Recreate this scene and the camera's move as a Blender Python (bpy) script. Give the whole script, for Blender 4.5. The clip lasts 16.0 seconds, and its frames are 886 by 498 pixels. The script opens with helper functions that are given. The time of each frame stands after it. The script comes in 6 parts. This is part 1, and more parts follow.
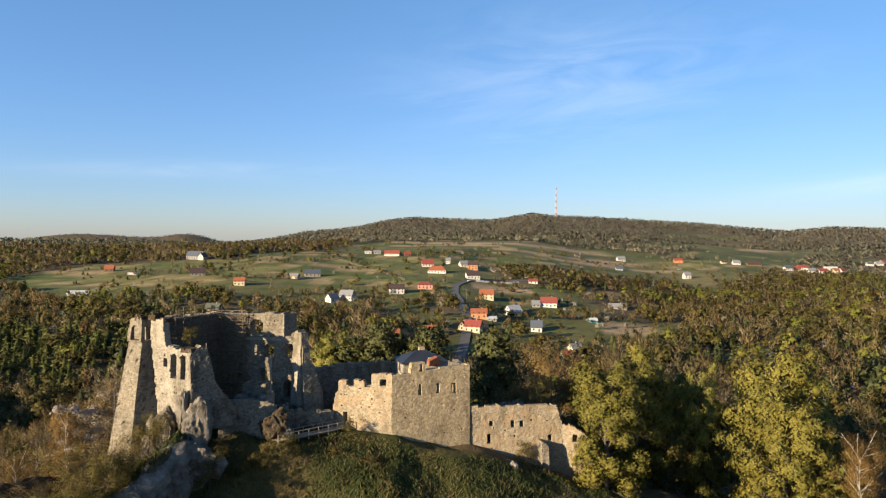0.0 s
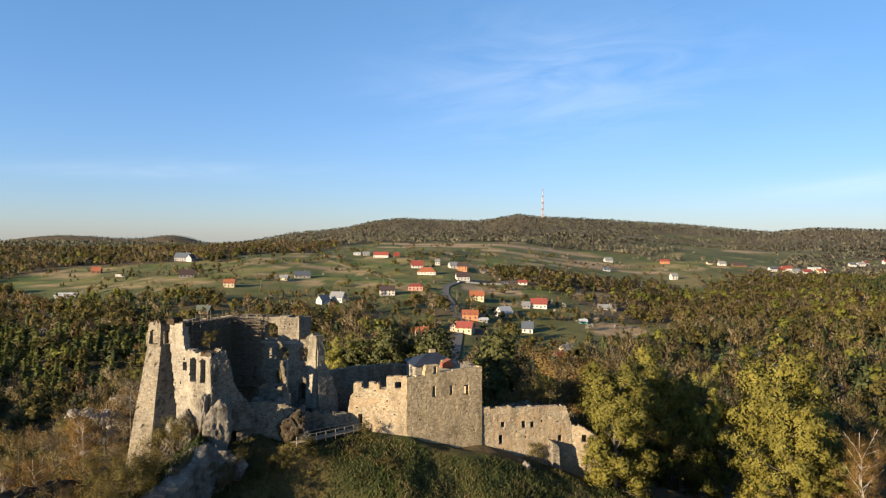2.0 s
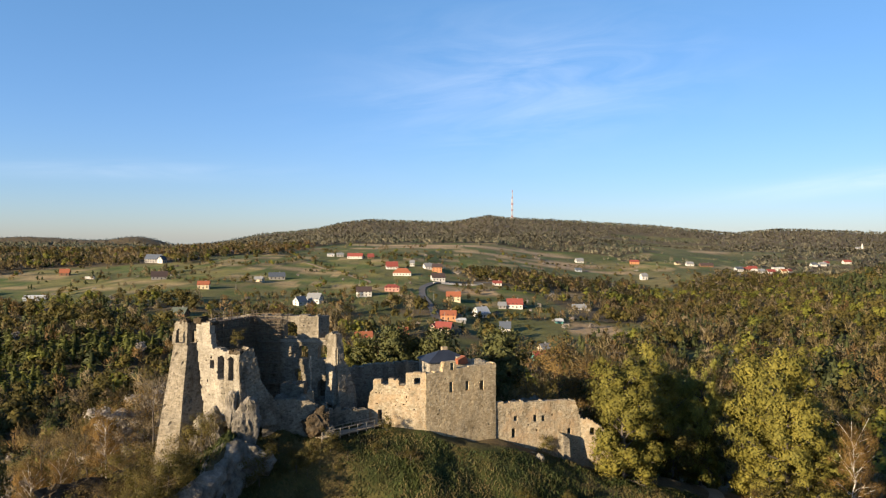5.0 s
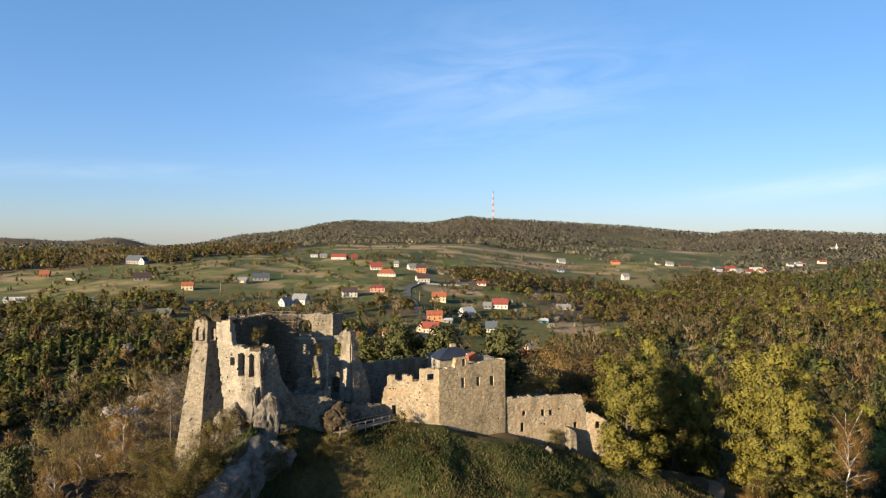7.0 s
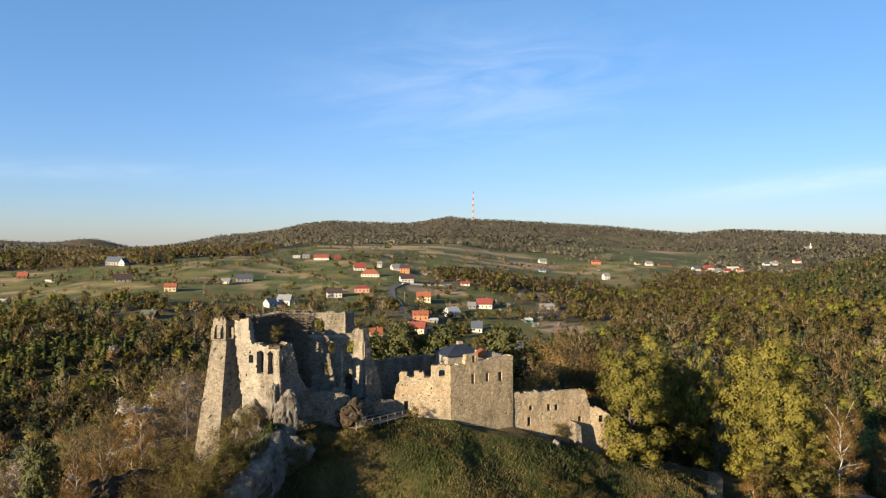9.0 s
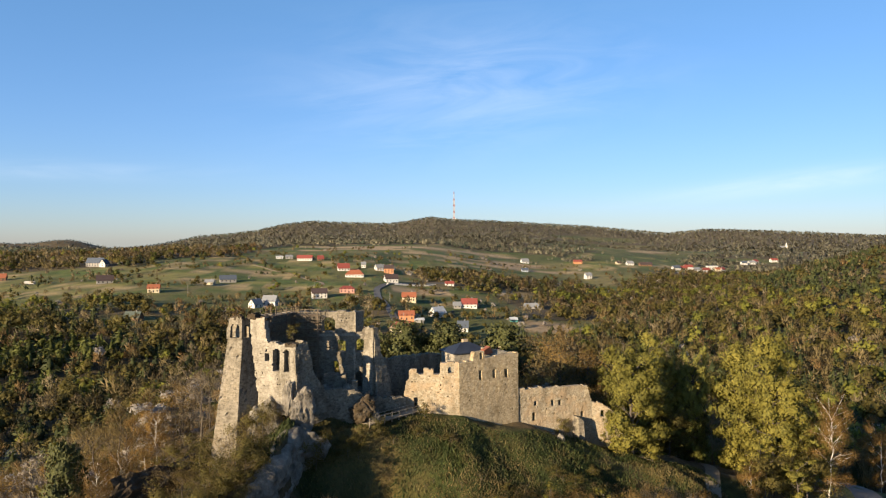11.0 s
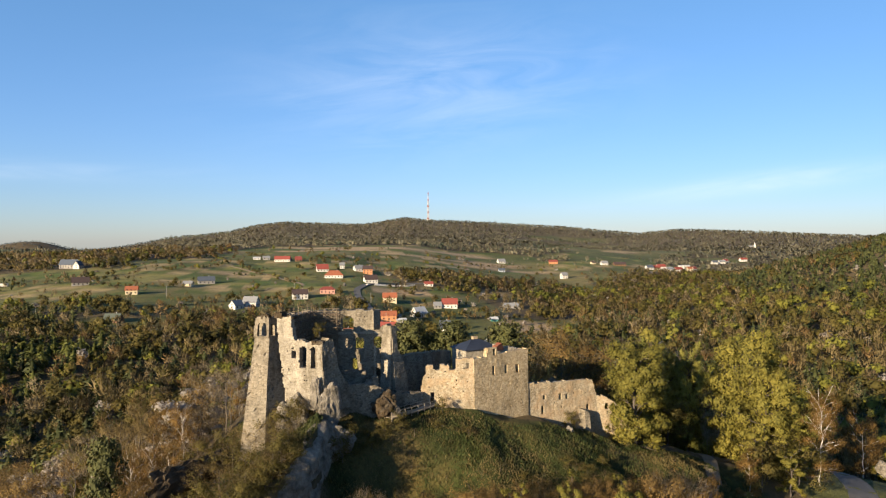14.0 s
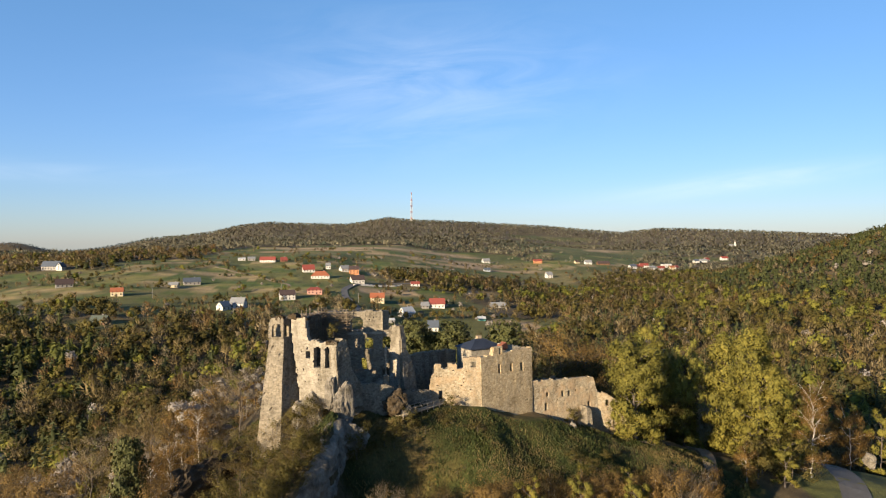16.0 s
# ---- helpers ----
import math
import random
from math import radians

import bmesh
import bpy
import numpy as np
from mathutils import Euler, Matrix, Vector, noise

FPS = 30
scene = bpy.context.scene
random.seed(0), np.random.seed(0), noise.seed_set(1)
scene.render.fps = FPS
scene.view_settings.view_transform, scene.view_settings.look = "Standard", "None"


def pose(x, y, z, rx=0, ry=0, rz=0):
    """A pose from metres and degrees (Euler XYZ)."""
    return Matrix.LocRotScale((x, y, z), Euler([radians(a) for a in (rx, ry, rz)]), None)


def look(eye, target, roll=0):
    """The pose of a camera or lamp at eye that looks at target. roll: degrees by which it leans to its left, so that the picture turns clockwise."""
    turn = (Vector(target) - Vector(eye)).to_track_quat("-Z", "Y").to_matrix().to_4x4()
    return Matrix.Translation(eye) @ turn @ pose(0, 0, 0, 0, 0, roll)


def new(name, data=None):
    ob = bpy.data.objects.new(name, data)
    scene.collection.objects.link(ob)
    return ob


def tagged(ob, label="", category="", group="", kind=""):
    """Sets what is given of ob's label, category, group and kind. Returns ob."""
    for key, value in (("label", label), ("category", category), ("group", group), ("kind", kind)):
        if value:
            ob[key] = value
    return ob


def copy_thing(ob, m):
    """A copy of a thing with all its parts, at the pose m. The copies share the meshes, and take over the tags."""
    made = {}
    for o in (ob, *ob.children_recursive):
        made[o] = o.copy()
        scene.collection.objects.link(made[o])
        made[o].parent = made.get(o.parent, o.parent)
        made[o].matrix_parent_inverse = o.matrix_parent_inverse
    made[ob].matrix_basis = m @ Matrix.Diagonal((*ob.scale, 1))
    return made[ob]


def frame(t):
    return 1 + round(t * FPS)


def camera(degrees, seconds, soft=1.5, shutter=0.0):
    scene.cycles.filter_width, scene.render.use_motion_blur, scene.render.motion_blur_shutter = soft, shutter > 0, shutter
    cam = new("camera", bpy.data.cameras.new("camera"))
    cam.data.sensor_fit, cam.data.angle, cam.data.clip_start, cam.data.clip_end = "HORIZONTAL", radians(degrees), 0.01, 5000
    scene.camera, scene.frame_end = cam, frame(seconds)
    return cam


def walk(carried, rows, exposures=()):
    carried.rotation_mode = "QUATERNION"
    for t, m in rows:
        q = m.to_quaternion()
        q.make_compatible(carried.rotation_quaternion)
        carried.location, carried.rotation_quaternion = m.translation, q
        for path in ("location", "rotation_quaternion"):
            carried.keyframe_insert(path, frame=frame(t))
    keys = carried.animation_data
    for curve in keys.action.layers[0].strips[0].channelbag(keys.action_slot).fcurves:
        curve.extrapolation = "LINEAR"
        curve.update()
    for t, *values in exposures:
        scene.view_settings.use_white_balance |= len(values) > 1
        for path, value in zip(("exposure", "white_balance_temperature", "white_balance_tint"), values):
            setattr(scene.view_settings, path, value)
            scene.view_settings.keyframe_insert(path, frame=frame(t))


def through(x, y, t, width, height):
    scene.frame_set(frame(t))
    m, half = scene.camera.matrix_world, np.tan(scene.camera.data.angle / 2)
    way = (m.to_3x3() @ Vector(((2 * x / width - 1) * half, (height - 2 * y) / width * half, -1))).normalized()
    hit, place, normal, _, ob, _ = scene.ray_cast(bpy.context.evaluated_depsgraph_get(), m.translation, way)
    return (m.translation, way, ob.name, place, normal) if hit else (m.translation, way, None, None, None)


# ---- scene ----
cam = camera(65.53, 16.0, soft=1.2)
# seconds, eye (m), yaw to the left, pitch up, roll (degrees)
PATH = [
    (0, 0.000, 0.000, 33.000, 0.000, -1.092, 0.265),
    (0.5, -1.143, -0.345, 33.205, -0.198, -1.064, 0.303),
    (1, -2.376, -0.850, 33.361, -0.486, -1.038, 0.280),
    (1.5, -3.598, -1.498, 33.527, -0.792, -1.019, 0.258),
    (2, -4.971, -2.122, 33.626, -1.151, -1.003, 0.233),
    (2.5, -6.448, -2.721, 33.663, -1.526, -0.989, 0.240),
    (3, -7.916, -3.311, 33.649, -1.911, -0.950, 0.242),
    (3.5, -9.409, -4.008, 33.625, -2.339, -0.943, 0.216),
    (4, -10.965, -4.669, 33.610, -2.848, -0.937, 0.223),
    (6.5, -18.756, -8.118, 33.250, -4.958, -0.831, 0.108),
    (7, -20.379, -8.924, 33.218, -5.399, -0.826, 0.122),
    (7.5, -21.955, -9.605, 33.151, -5.812, -0.811, 0.091),
    (8, -23.600, -10.249, 33.085, -6.264, -0.806, 0.056),
    (8.5, -25.203, -10.984, 33.061, -6.696, -0.796, 0.075),
    (9, -26.803, -11.794, 33.077, -7.124, -0.783, -0.000),
    (11.5, -34.331, -15.148, 33.104, -9.147, -0.766, -0.154),
    (12, -35.894, -15.839, 33.151, -9.523, -0.764, -0.184),
    (12.5, -37.601, -16.577, 33.146, -9.940, -0.756, -0.187),
    (13, -39.172, -17.302, 33.161, -10.306, -0.748, -0.246),
    (13.5, -40.784, -17.998, 33.180, -10.667, -0.736, -0.254),
    (14, -42.386, -18.720, 33.257, -11.021, -0.735, -0.270),
    (14.5, -44.071, -19.373, 33.381, -11.392, -0.741, -0.291),
    (15, -45.695, -20.127, 33.454, -11.750, -0.732, -0.289),
    (15.5, -47.191, -20.758, 33.622, -12.165, -0.734, -0.361),
    (16, -48.277, -21.374, 33.809, -12.463, -0.768, -0.470),
]


def aim(x, y, z, yaw, pitch, roll):
    a, b = radians(yaw), radians(pitch)
    ahead = Vector((-math.sin(a) * math.cos(b), math.cos(a) * math.cos(b), math.sin(b)))
    eye = Vector((x, y, z))
    return look(eye, eye + 10 * ahead, roll)


walk(cam, [(row[0], aim(*row[1:])) for row in PATH])

# ---- world, sun, exposure ----
SUN_AZ, SUN_EL = 231.6, 13.9  # where the sun stands: degrees clockwise from +y, and above the horizon
scene.view_settings.exposure = 1.44
world = bpy.data.worlds.new("sky")
scene.world = world
world.use_nodes = True
wt = world.node_tree
wt.nodes.clear()


def wnode(kind, **values):
    n = wt.nodes.new(kind)
    for key, v in values.items():
        if key in n.inputs:
            n.inputs[key].default_value = v
    return n


w_out, w_bg = wnode("ShaderNodeOutputWorld"), wnode("ShaderNodeBackground", Strength=0.05)
w_sky = wnode("ShaderNodeTexSky")
w_sky.sky_type, w_sky.sun_disc = "NISHITA", False
w_sky.sun_elevation, w_sky.sun_rotation = radians(SUN_EL), radians(SUN_AZ)
w_sky.altitude, w_sky.air_density, w_sky.dust_density, w_sky.ozone_density = 400, 1.0, 0.2, 2.2
w_at = wnode("ShaderNodeTexCoord")
# a veil of cirrus, drawn out into wisps, and two low streaks


def wmath(op, a, b=0.0):
    n = wt.nodes.new("ShaderNodeMath")
    n.operation = op
    for k, v in enumerate((a, b)):
        if isinstance(v, (int, float)):
            n.inputs[k].default_value = v
        else:
            wt.links.new(v, n.inputs[k])
    return n.outputs[0]


w_link = wt.links.new
w_xyz = wnode("ShaderNodeSeparateXYZ")
w_link(w_at.outputs["Generated"], w_xyz.inputs["Vector"])
w_ahead = wmath("MAXIMUM", w_xyz.outputs["Y"], 0.05)
w_u, w_v = wmath("DIVIDE", w_xyz.outputs["X"], w_ahead), wmath("DIVIDE", w_xyz.outputs["Z"], w_ahead)


def cloud(u0, v0, half_u, half_v, slope, scale, low, high, most):
    """Wisps inside a soft ellipse of the sky, lying along a slope."""
    du = wmath("SUBTRACT", w_u, u0)
    dv = wmath("SUBTRACT", wmath("SUBTRACT", w_v, v0), wmath("MULTIPLY", du, slope))
    far = wmath("ADD", wmath("POWER", wmath("ABSOLUTE", wmath("DIVIDE", du, half_u)), 2.0), wmath("POWER", wmath("ABSOLUTE", wmath("DIVIDE", dv, half_v)), 2.0))
    soft = wmath("POWER", 2.718, wmath("MULTIPLY", far, -1.0))
    at = wnode("ShaderNodeCombineXYZ")
    w_link(wmath("MULTIPLY", du, scale[0]), at.inputs["X"])
    w_link(wmath("MULTIPLY", dv, scale[1]), at.inputs["Y"])
    wisp = wnode("ShaderNodeTexNoise", Scale=1.0, Detail=8.0, Roughness=0.6, Distortion=0.9)
    w_link(at.outputs["Vector"], wisp.inputs["Vector"])
    cut_ = wnode("ShaderNodeMapRange")
    cut_.inputs["From Min"].default_value, cut_.inputs["From Max"].default_value, cut_.inputs["To Max"].default_value = low, high, most
    w_link(wisp.outputs["Fac"], cut_.inputs["Value"])
    return wmath("MULTIPLY", cut_.outputs["Result"], soft)


w_mix = wnode("ShaderNodeMixRGB")
w_mix.inputs["Color2"].default_value = (7.6, 8.3, 9.4, 1)
w_clouds = wmath("ADD", cloud(0.198, 0.232, 0.23, 0.085, 0.10, (4.5, 20.0), 0.36, 0.9, 0.42), cloud(0.745, 0.094, 0.22, 0.016, 0.126, (3.0, 30.0), 0.2, 0.8, 0.55))
w_clouds = wmath("ADD", w_clouds, cloud(-0.373, 0.095, 0.2, 0.012, 0.0, (3.0, 30.0), 0.3, 0.8, 0.28))
w_link(w_clouds, w_mix.inputs["Fac"])
w_tint = wnode("ShaderNodeMixRGB", Fac=1.0)
w_tint.blend_type = "MULTIPLY"
# a little less glare low over the land than the clear-sky model gives
w_sep = wnode("ShaderNodeSeparateXYZ")
w_link(w_at.outputs["Generated"], w_sep.inputs["Vector"])
w_low = wnode("ShaderNodeValToRGB")
w_low.color_ramp.elements[0].color, w_low.color_ramp.elements[1].color = (0.67, 0.775, 1.20, 1), (0.89, 1.18, 1.45, 1)
w_low.color_ramp.elements[1].position = 0.32
w_link(w_sep.outputs["Z"], w_low.inputs["Fac"])
w_side = wnode("ShaderNodeMixRGB", Fac=1.0)  # the sun's side of the sky is the paler
w_side.blend_type = "MULTIPLY"
w_link(w_low.outputs["Color"], w_side.inputs["Color1"])
w_link(wmath("SUBTRACT", 1.04, wmath("MULTIPLY", w_xyz.outputs["X"], 0.24)), w_side.inputs["Color2"])
w_link(w_side.outputs["Color"], w_tint.inputs["Color2"])
w_link(w_sky.outputs["Color"], w_tint.inputs["Color1"])
w_link(w_tint.outputs["Color"], w_mix.inputs["Color1"])
w_link(w_mix.outputs["Color"], w_bg.inputs["Color"])
w_link(w_bg.outputs["Background"], w_out.inputs["Surface"])

sun = new("sun", bpy.data.lights.new("sun", "SUN"))
sun.data.energy, sun.data.angle, sun.data.color = 5.0, radians(0.6), (1.0, 0.79, 0.53)
SUN_WAY = Vector((math.sin(radians(SUN_AZ)) * math.cos(radians(SUN_EL)), math.cos(radians(SUN_AZ)) * math.cos(radians(SUN_EL)), math.sin(radians(SUN_EL))))
sun.matrix_world = look(SUN_WAY * 300, (0, 0, 0))

# ---- land ----
def bump(x, y, cx, cy, rx, ry, turn=0.0):
    c, s = math.cos(radians(turn)), math.sin(radians(turn))
    u, v = (x - cx) * c + (y - cy) * s, -(x - cx) * s + (y - cy) * c
    return np.exp(-((u / rx) ** 2 + (v / ry) ** 2))


def step(a, b, v):
    k = np.clip((v - a) / (b - a), 0, 1)
    return k * k * (3 - 2 * k)


SKYLINE_AT = [-0.70, -0.32, -0.27, -0.20, -0.15, -0.04, 0.07, 0.13, 0.16, 0.25, 0.37, 0.50, 0.56, 0.66, 0.9]
SKYLINE_UP = [-22, -16, -5, 14, 21, 34, 30, 42, 38, 33, 24, 11, 18, 15, 5]


def wide_land(x, y):
    """Valley, village slope and the wooded ridge behind it."""
    d = np.hypot(x, y)
    slope = -48 + np.maximum(y - 560, -200) * 0.086
    slope = slope - 5 - 10 * step(10, 90, x) - 36 * step(80, 420, x) + 7 * step(-120, -260, x) - 9 * step(-260, -520, x)
    slope = np.minimum(slope, 2 + 0.036 * (np.minimum(y, 1750) - 1150)) - 34 * step(500, 1100, x)
    valley = -62 + 0 * x
    near = np.maximum(slope, valley)
    bearing = x / np.maximum(y, 1.0)
    up = np.interp(bearing, SKYLINE_AT, SKYLINE_UP)
    ridge = 20 + 4400 * up / 1218.0
    k = np.clip((d - 1400) / 2950.0, 0, 1)
    start = 1500 + 1200 * step(0.22, 0.42, bearing)
    rise = step(start, 4300, d)
    far = near * (1 - rise) + ridge * k ** 1.25 * rise
    land = np.where(y > 0, far, -62)
    land = land + 20 * bump(x, y, -1150, 1900, 600, 380, -10) - 27 * step(-300, -560, x) * step(1200, 1650, y)
    land = land + 132 * bump(x, y, 980, 760, 400, 340, 40) + 84 * bump(x, y, -2000, 4150, 760, 300, 0) + 38 * bump(x, y, -2300, 4080, 350, 300) + 46 * bump(x, y, -1530, 4185, 170, 260)
    # Added hill, out of view on the left, to cast shade over the valley.
    return land + 84 * bump(x, y, -440, 150, 120, 250, 35)


def height(x, y):
    x, y = np.asarray(x, float), np.asarray(y, float)
    land = wide_land(x, y)
    # castle hill: a crest that falls to the right, to the front and behind
    crest = np.interp(x, [-400, -150, -95, -70, -55, -40, -25, -8, -4, -1, 6, 13, 20, 24, 36, 52, 70, 92, 130, 220], [-70, -40, -24, -14, -3, 1.5, -0.6, -1.7, -3.6, -4.7, -6.0, -8.5, -11.4, -12.6, -15.0, -19.5, -23.5, -27, -38, -66])
    front = np.interp(y, [-100, 0, 40, 70, 88, 104, 119, 122], [-70, -46, -34, -22, -13.5, -7.4, -0.3, 0])
    front = front * np.interp(x, [-60, -30, 20, 60], [1.1, 1.1, 0.8, 0.45])
    back = np.interp(y, [135, 150, 180, 260, 360], [0, -3, -12, -36, -62])
    hill = crest + front + back
    # a rocky rib that runs down from the palace, with a cliff on its right and a hollow beside it
    rib_x, rib_z = np.interp(y, [80, 93, 100, 108], [-55.0, -47.4, -42.9, -40.5]), np.interp(y, [70, 78, 86, 93, 100, 106, 110, 114, 122], [-60, -18, -9.6, -5.0, -1.7, 1.0, 0.0, -6.0, -90])
    hill = hill - 15.0 * bump(x, y, -27.0, 98.0, 13.0, 9.6, 8)
    hill = np.maximum(hill, rib_z - 0.55 * np.maximum(rib_x - x - 0.8, 0) - 7.0 * np.maximum(x - rib_x - 0.8, 0))
    hill = hill + 1.9 * bump(x, y, -25.0, 114.4, 4.5, 2.8, 38) + 2.2 * bump(x, y, -19, 113, 6, 5) + 2.2 * bump(x, y, -27.5, 113.2, 3.5, 2.6) + 2.0 * bump(x, y, -33.5, 115, 4.5, 3.2)
    mix = 8.0
    return mix * np.logaddexp(hill / mix, land / mix)


# ---- materials ----
def shader(name, rough=0.9, metal=0.0):
    m = bpy.data.materials.new(name)
    m.use_nodes = True
    t = m.node_tree
    b = t.nodes["Principled BSDF"]
    b.inputs["Roughness"].default_value, b.inputs["Metallic"].default_value = rough, metal
    b.inputs["Specular IOR Level"].default_value = 0.25
    return m, t, b


def tex(t, kind, vector, **values):
    n = t.nodes.new(kind)
    t.links.new(vector, n.inputs["Vector"])
    for key, v in values.items():
        n.inputs[key].default_value = v
    return n


def place_of(t, scale=(1, 1, 1)):
    g = t.nodes.new("ShaderNodeNewGeometry")
    m = t.nodes.new("ShaderNodeMapping")
    m.inputs["Scale"].default_value = scale
    t.links.new(g.outputs["Position"], m.inputs["Vector"])
    return m.outputs["Vector"]


def ramp(t, value, stops):
    n = t.nodes.new("ShaderNodeValToRGB")
    el = n.color_ramp.elements
    while len(el) < len(stops):
        el.new(0.5)
    for e, (at, c) in zip(el, stops):
        e.position, e.color = at, (*c, 1)
    t.links.new(value, n.inputs["Fac"])
    return n.outputs["Color"]


def mixed(t, a, b, fac, mode="MIX"):
    n = t.nodes.new("ShaderNodeMixRGB")
    n.blend_type = mode
    for sock, v in (("Color1", a), ("Color2", b), ("Fac", fac)):
        if isinstance(v, (int, float)):
            n.inputs[sock].default_value = v
        elif isinstance(v, tuple):
            n.inputs[sock].default_value = (*v, 1)
        else:
            t.links.new(v, n.inputs[sock])
    return n.outputs["Color"]


def relief(t, b, value, strength, distance):
    n = t.nodes.new("ShaderNodeBump")
    n.inputs["Strength"].default_value, n.inputs["Distance"].default_value = strength, distance
    t.links.new(value, n.inputs["Height"])
    if b.inputs["Normal"].is_linked:
        t.links.new(b.inputs["Normal"].links[0].from_socket, n.inputs["Normal"])
    t.links.new(n.outputs["Normal"], b.inputs["Normal"])


def masonry_mat(name, lo, mid, hi, joint, size=2.1, warm=None, grit=1.0):
    """Rubble masonry: uneven stones in lime mortar, with stains."""
    m, t, b = shader(name, 0.95)
    at = place_of(t, (size, size, size * 1.5))
    warp = tex(t, "ShaderNodeTexNoise", at, Scale=1.3, Detail=3.0)
    bent = mixed(t, at, warp.outputs["Color"], 0.16, "ADD")
    cells = tex(t, "ShaderNodeTexVoronoi", bent, Scale=1.0)
    edge = t.nodes.new("ShaderNodeTexVoronoi")
    edge.feature = "DISTANCE_TO_EDGE"
    t.links.new(bent, edge.inputs["Vector"])
    edge.inputs["Scale"].default_value = 1.0
    tone = t.nodes.new("ShaderNodeSeparateColor")
    t.links.new(cells.outputs["Color"], tone.inputs["Color"])
    stone = ramp(t, tone.outputs["Red"], [(0.0, lo), (0.45, mid), (1.0, hi)])
    fine = tex(t, "ShaderNodeTexNoise", place_of(t), Scale=5.0, Detail=8.0, Roughness=0.7)
    stone = mixed(t, stone, ramp(t, fine.outputs["Fac"], [(0.3, (0.42, 0.40, 0.37)), (0.48, (0.95, 0.95, 0.95)), (0.7, (1.3, 1.3, 1.28))]), 0.9 * grit, "MULTIPLY")
    gap = ramp(t, edge.outputs["Distance"], [(0.0, (1, 1, 1)), (0.11, (0, 0, 0))])
    col = mixed(t, stone, joint, gap)
    stains = tex(t, "ShaderNodeTexNoise", place_of(t, (0.33, 0.33, 0.14)), Scale=1.0, Detail=6.0, Roughness=0.65)
    col = mixed(t, col, ramp(t, stains.outputs["Fac"], [(0.34, (0.50, 0.48, 0.44)), (0.5, (1.0, 1.0, 1.0)), (0.7, (1.24, 1.20, 1.12))]), 0.9, "MULTIPLY")
    if warm:
        patch = tex(t, "ShaderNodeTexNoise", place_of(t), Scale=0.45, Detail=5.0, Roughness=0.6)
        col = mixed(t, col, warm, ramp(t, patch.outputs["Fac"], [(0.45, (0, 0, 0)), (0.62, (0.55, 0.55, 0.55))]))
    t.links.new(col, b.inputs["Base Color"])
    relief(t, b, ramp(t, edge.outputs["Distance"], [(0.0, (0, 0, 0)), (0.2, (1, 1, 1))]), 0.3, 0.05)
    relief(t, b, fine.outputs["Fac"], 0.3 * grit, 0.03)
    return m


def mottled(name, colours, scale=1.0, rough=0.9, bump=0.3, depth=0.05, metal=0.0, fine=9.0):
    """A worn surface: tones at two scales over a colour."""
    m, t, b = shader(name, rough, metal)
    big = tex(t, "ShaderNodeTexNoise", place_of(t), Scale=scale, Detail=6.0, Roughness=0.6)
    small = tex(t, "ShaderNodeTexNoise", place_of(t), Scale=scale * fine, Detail=4.0, Roughness=0.7)
    n = len(colours)
    col = ramp(t, big.outputs["Fac"], [(0.3 + 0.4 * i / max(n - 1, 1), c) for i, c in enumerate(colours)])
    col = mixed(t, col, ramp(t, small.outputs["Fac"], [(0.3, (0.72, 0.72, 0.72)), (0.7, (1.2, 1.2, 1.2))]), 0.7, "MULTIPLY")
    t.links.new(col, b.inputs["Base Color"])
    if bump:
        relief(t, b, small.outputs["Fac"], bump, depth)
    return m


def foliage_mat(name, dark, mid, light, through=0.25, patch=0.02, grain=0.8):
    """Leaves or twigs: tone by tree, by leaf and over the wood."""
    m, t, b = shader(name, 0.75)
    tint = t.nodes.new("ShaderNodeAttribute")
    tint.attribute_name = "tint"
    wide = tex(t, "ShaderNodeTexNoise", place_of(t), Scale=patch, Detail=3.0)
    isle = t.nodes.new("ShaderNodeNewGeometry")
    add = t.nodes.new("ShaderNodeMath")
    add.operation = "ADD"
    t.links.new(tint.outputs["Fac"], add.inputs[0])
    t.links.new(wide.outputs["Fac"], add.inputs[1])
    mul = t.nodes.new("ShaderNodeMath")
    mul.operation = "MULTIPLY_ADD"
    mul.inputs[1].default_value = 0.16
    t.links.new(isle.outputs["Random Per Island"], mul.inputs[0])
    t.links.new(add.outputs["Value"], mul.inputs[2])
    col = ramp(t, mul.outputs["Value"], [(0.4, dark), (0.72, mid), (0.98, light)])
    # Fine noise darkens the colour to imitate shaded gaps among the leaves.
    fine = tex(t, "ShaderNodeTexNoise", place_of(t), Scale=grain, Detail=4.0, Roughness=0.7)
    col = mixed(t, col, ramp(t, fine.outputs["Fac"], [(0.33, (0.45, 0.46, 0.45)), (0.52, (0.95, 0.95, 0.95)), (0.7, (1.35, 1.33, 1.25))]), 0.5, "MULTIPLY")
    relief(t, b, fine.outputs["Fac"], 0.2, 0.2 / grain)
    t.links.new(col, b.inputs["Base Color"])
    if through:
        tr, mx = t.nodes.new("ShaderNodeBsdfTranslucent"), t.nodes.new("ShaderNodeMixShader")
        mx.inputs[0].default_value = through
        t.links.new(col, tr.inputs["Color"])
        t.links.new(b.outputs["BSDF"], mx.inputs[1])
        t.links.new(tr.outputs["BSDF"], mx.inputs[2])
        t.links.new(mx.outputs["Shader"], t.nodes["Material Output"].inputs["Surface"])
    return m


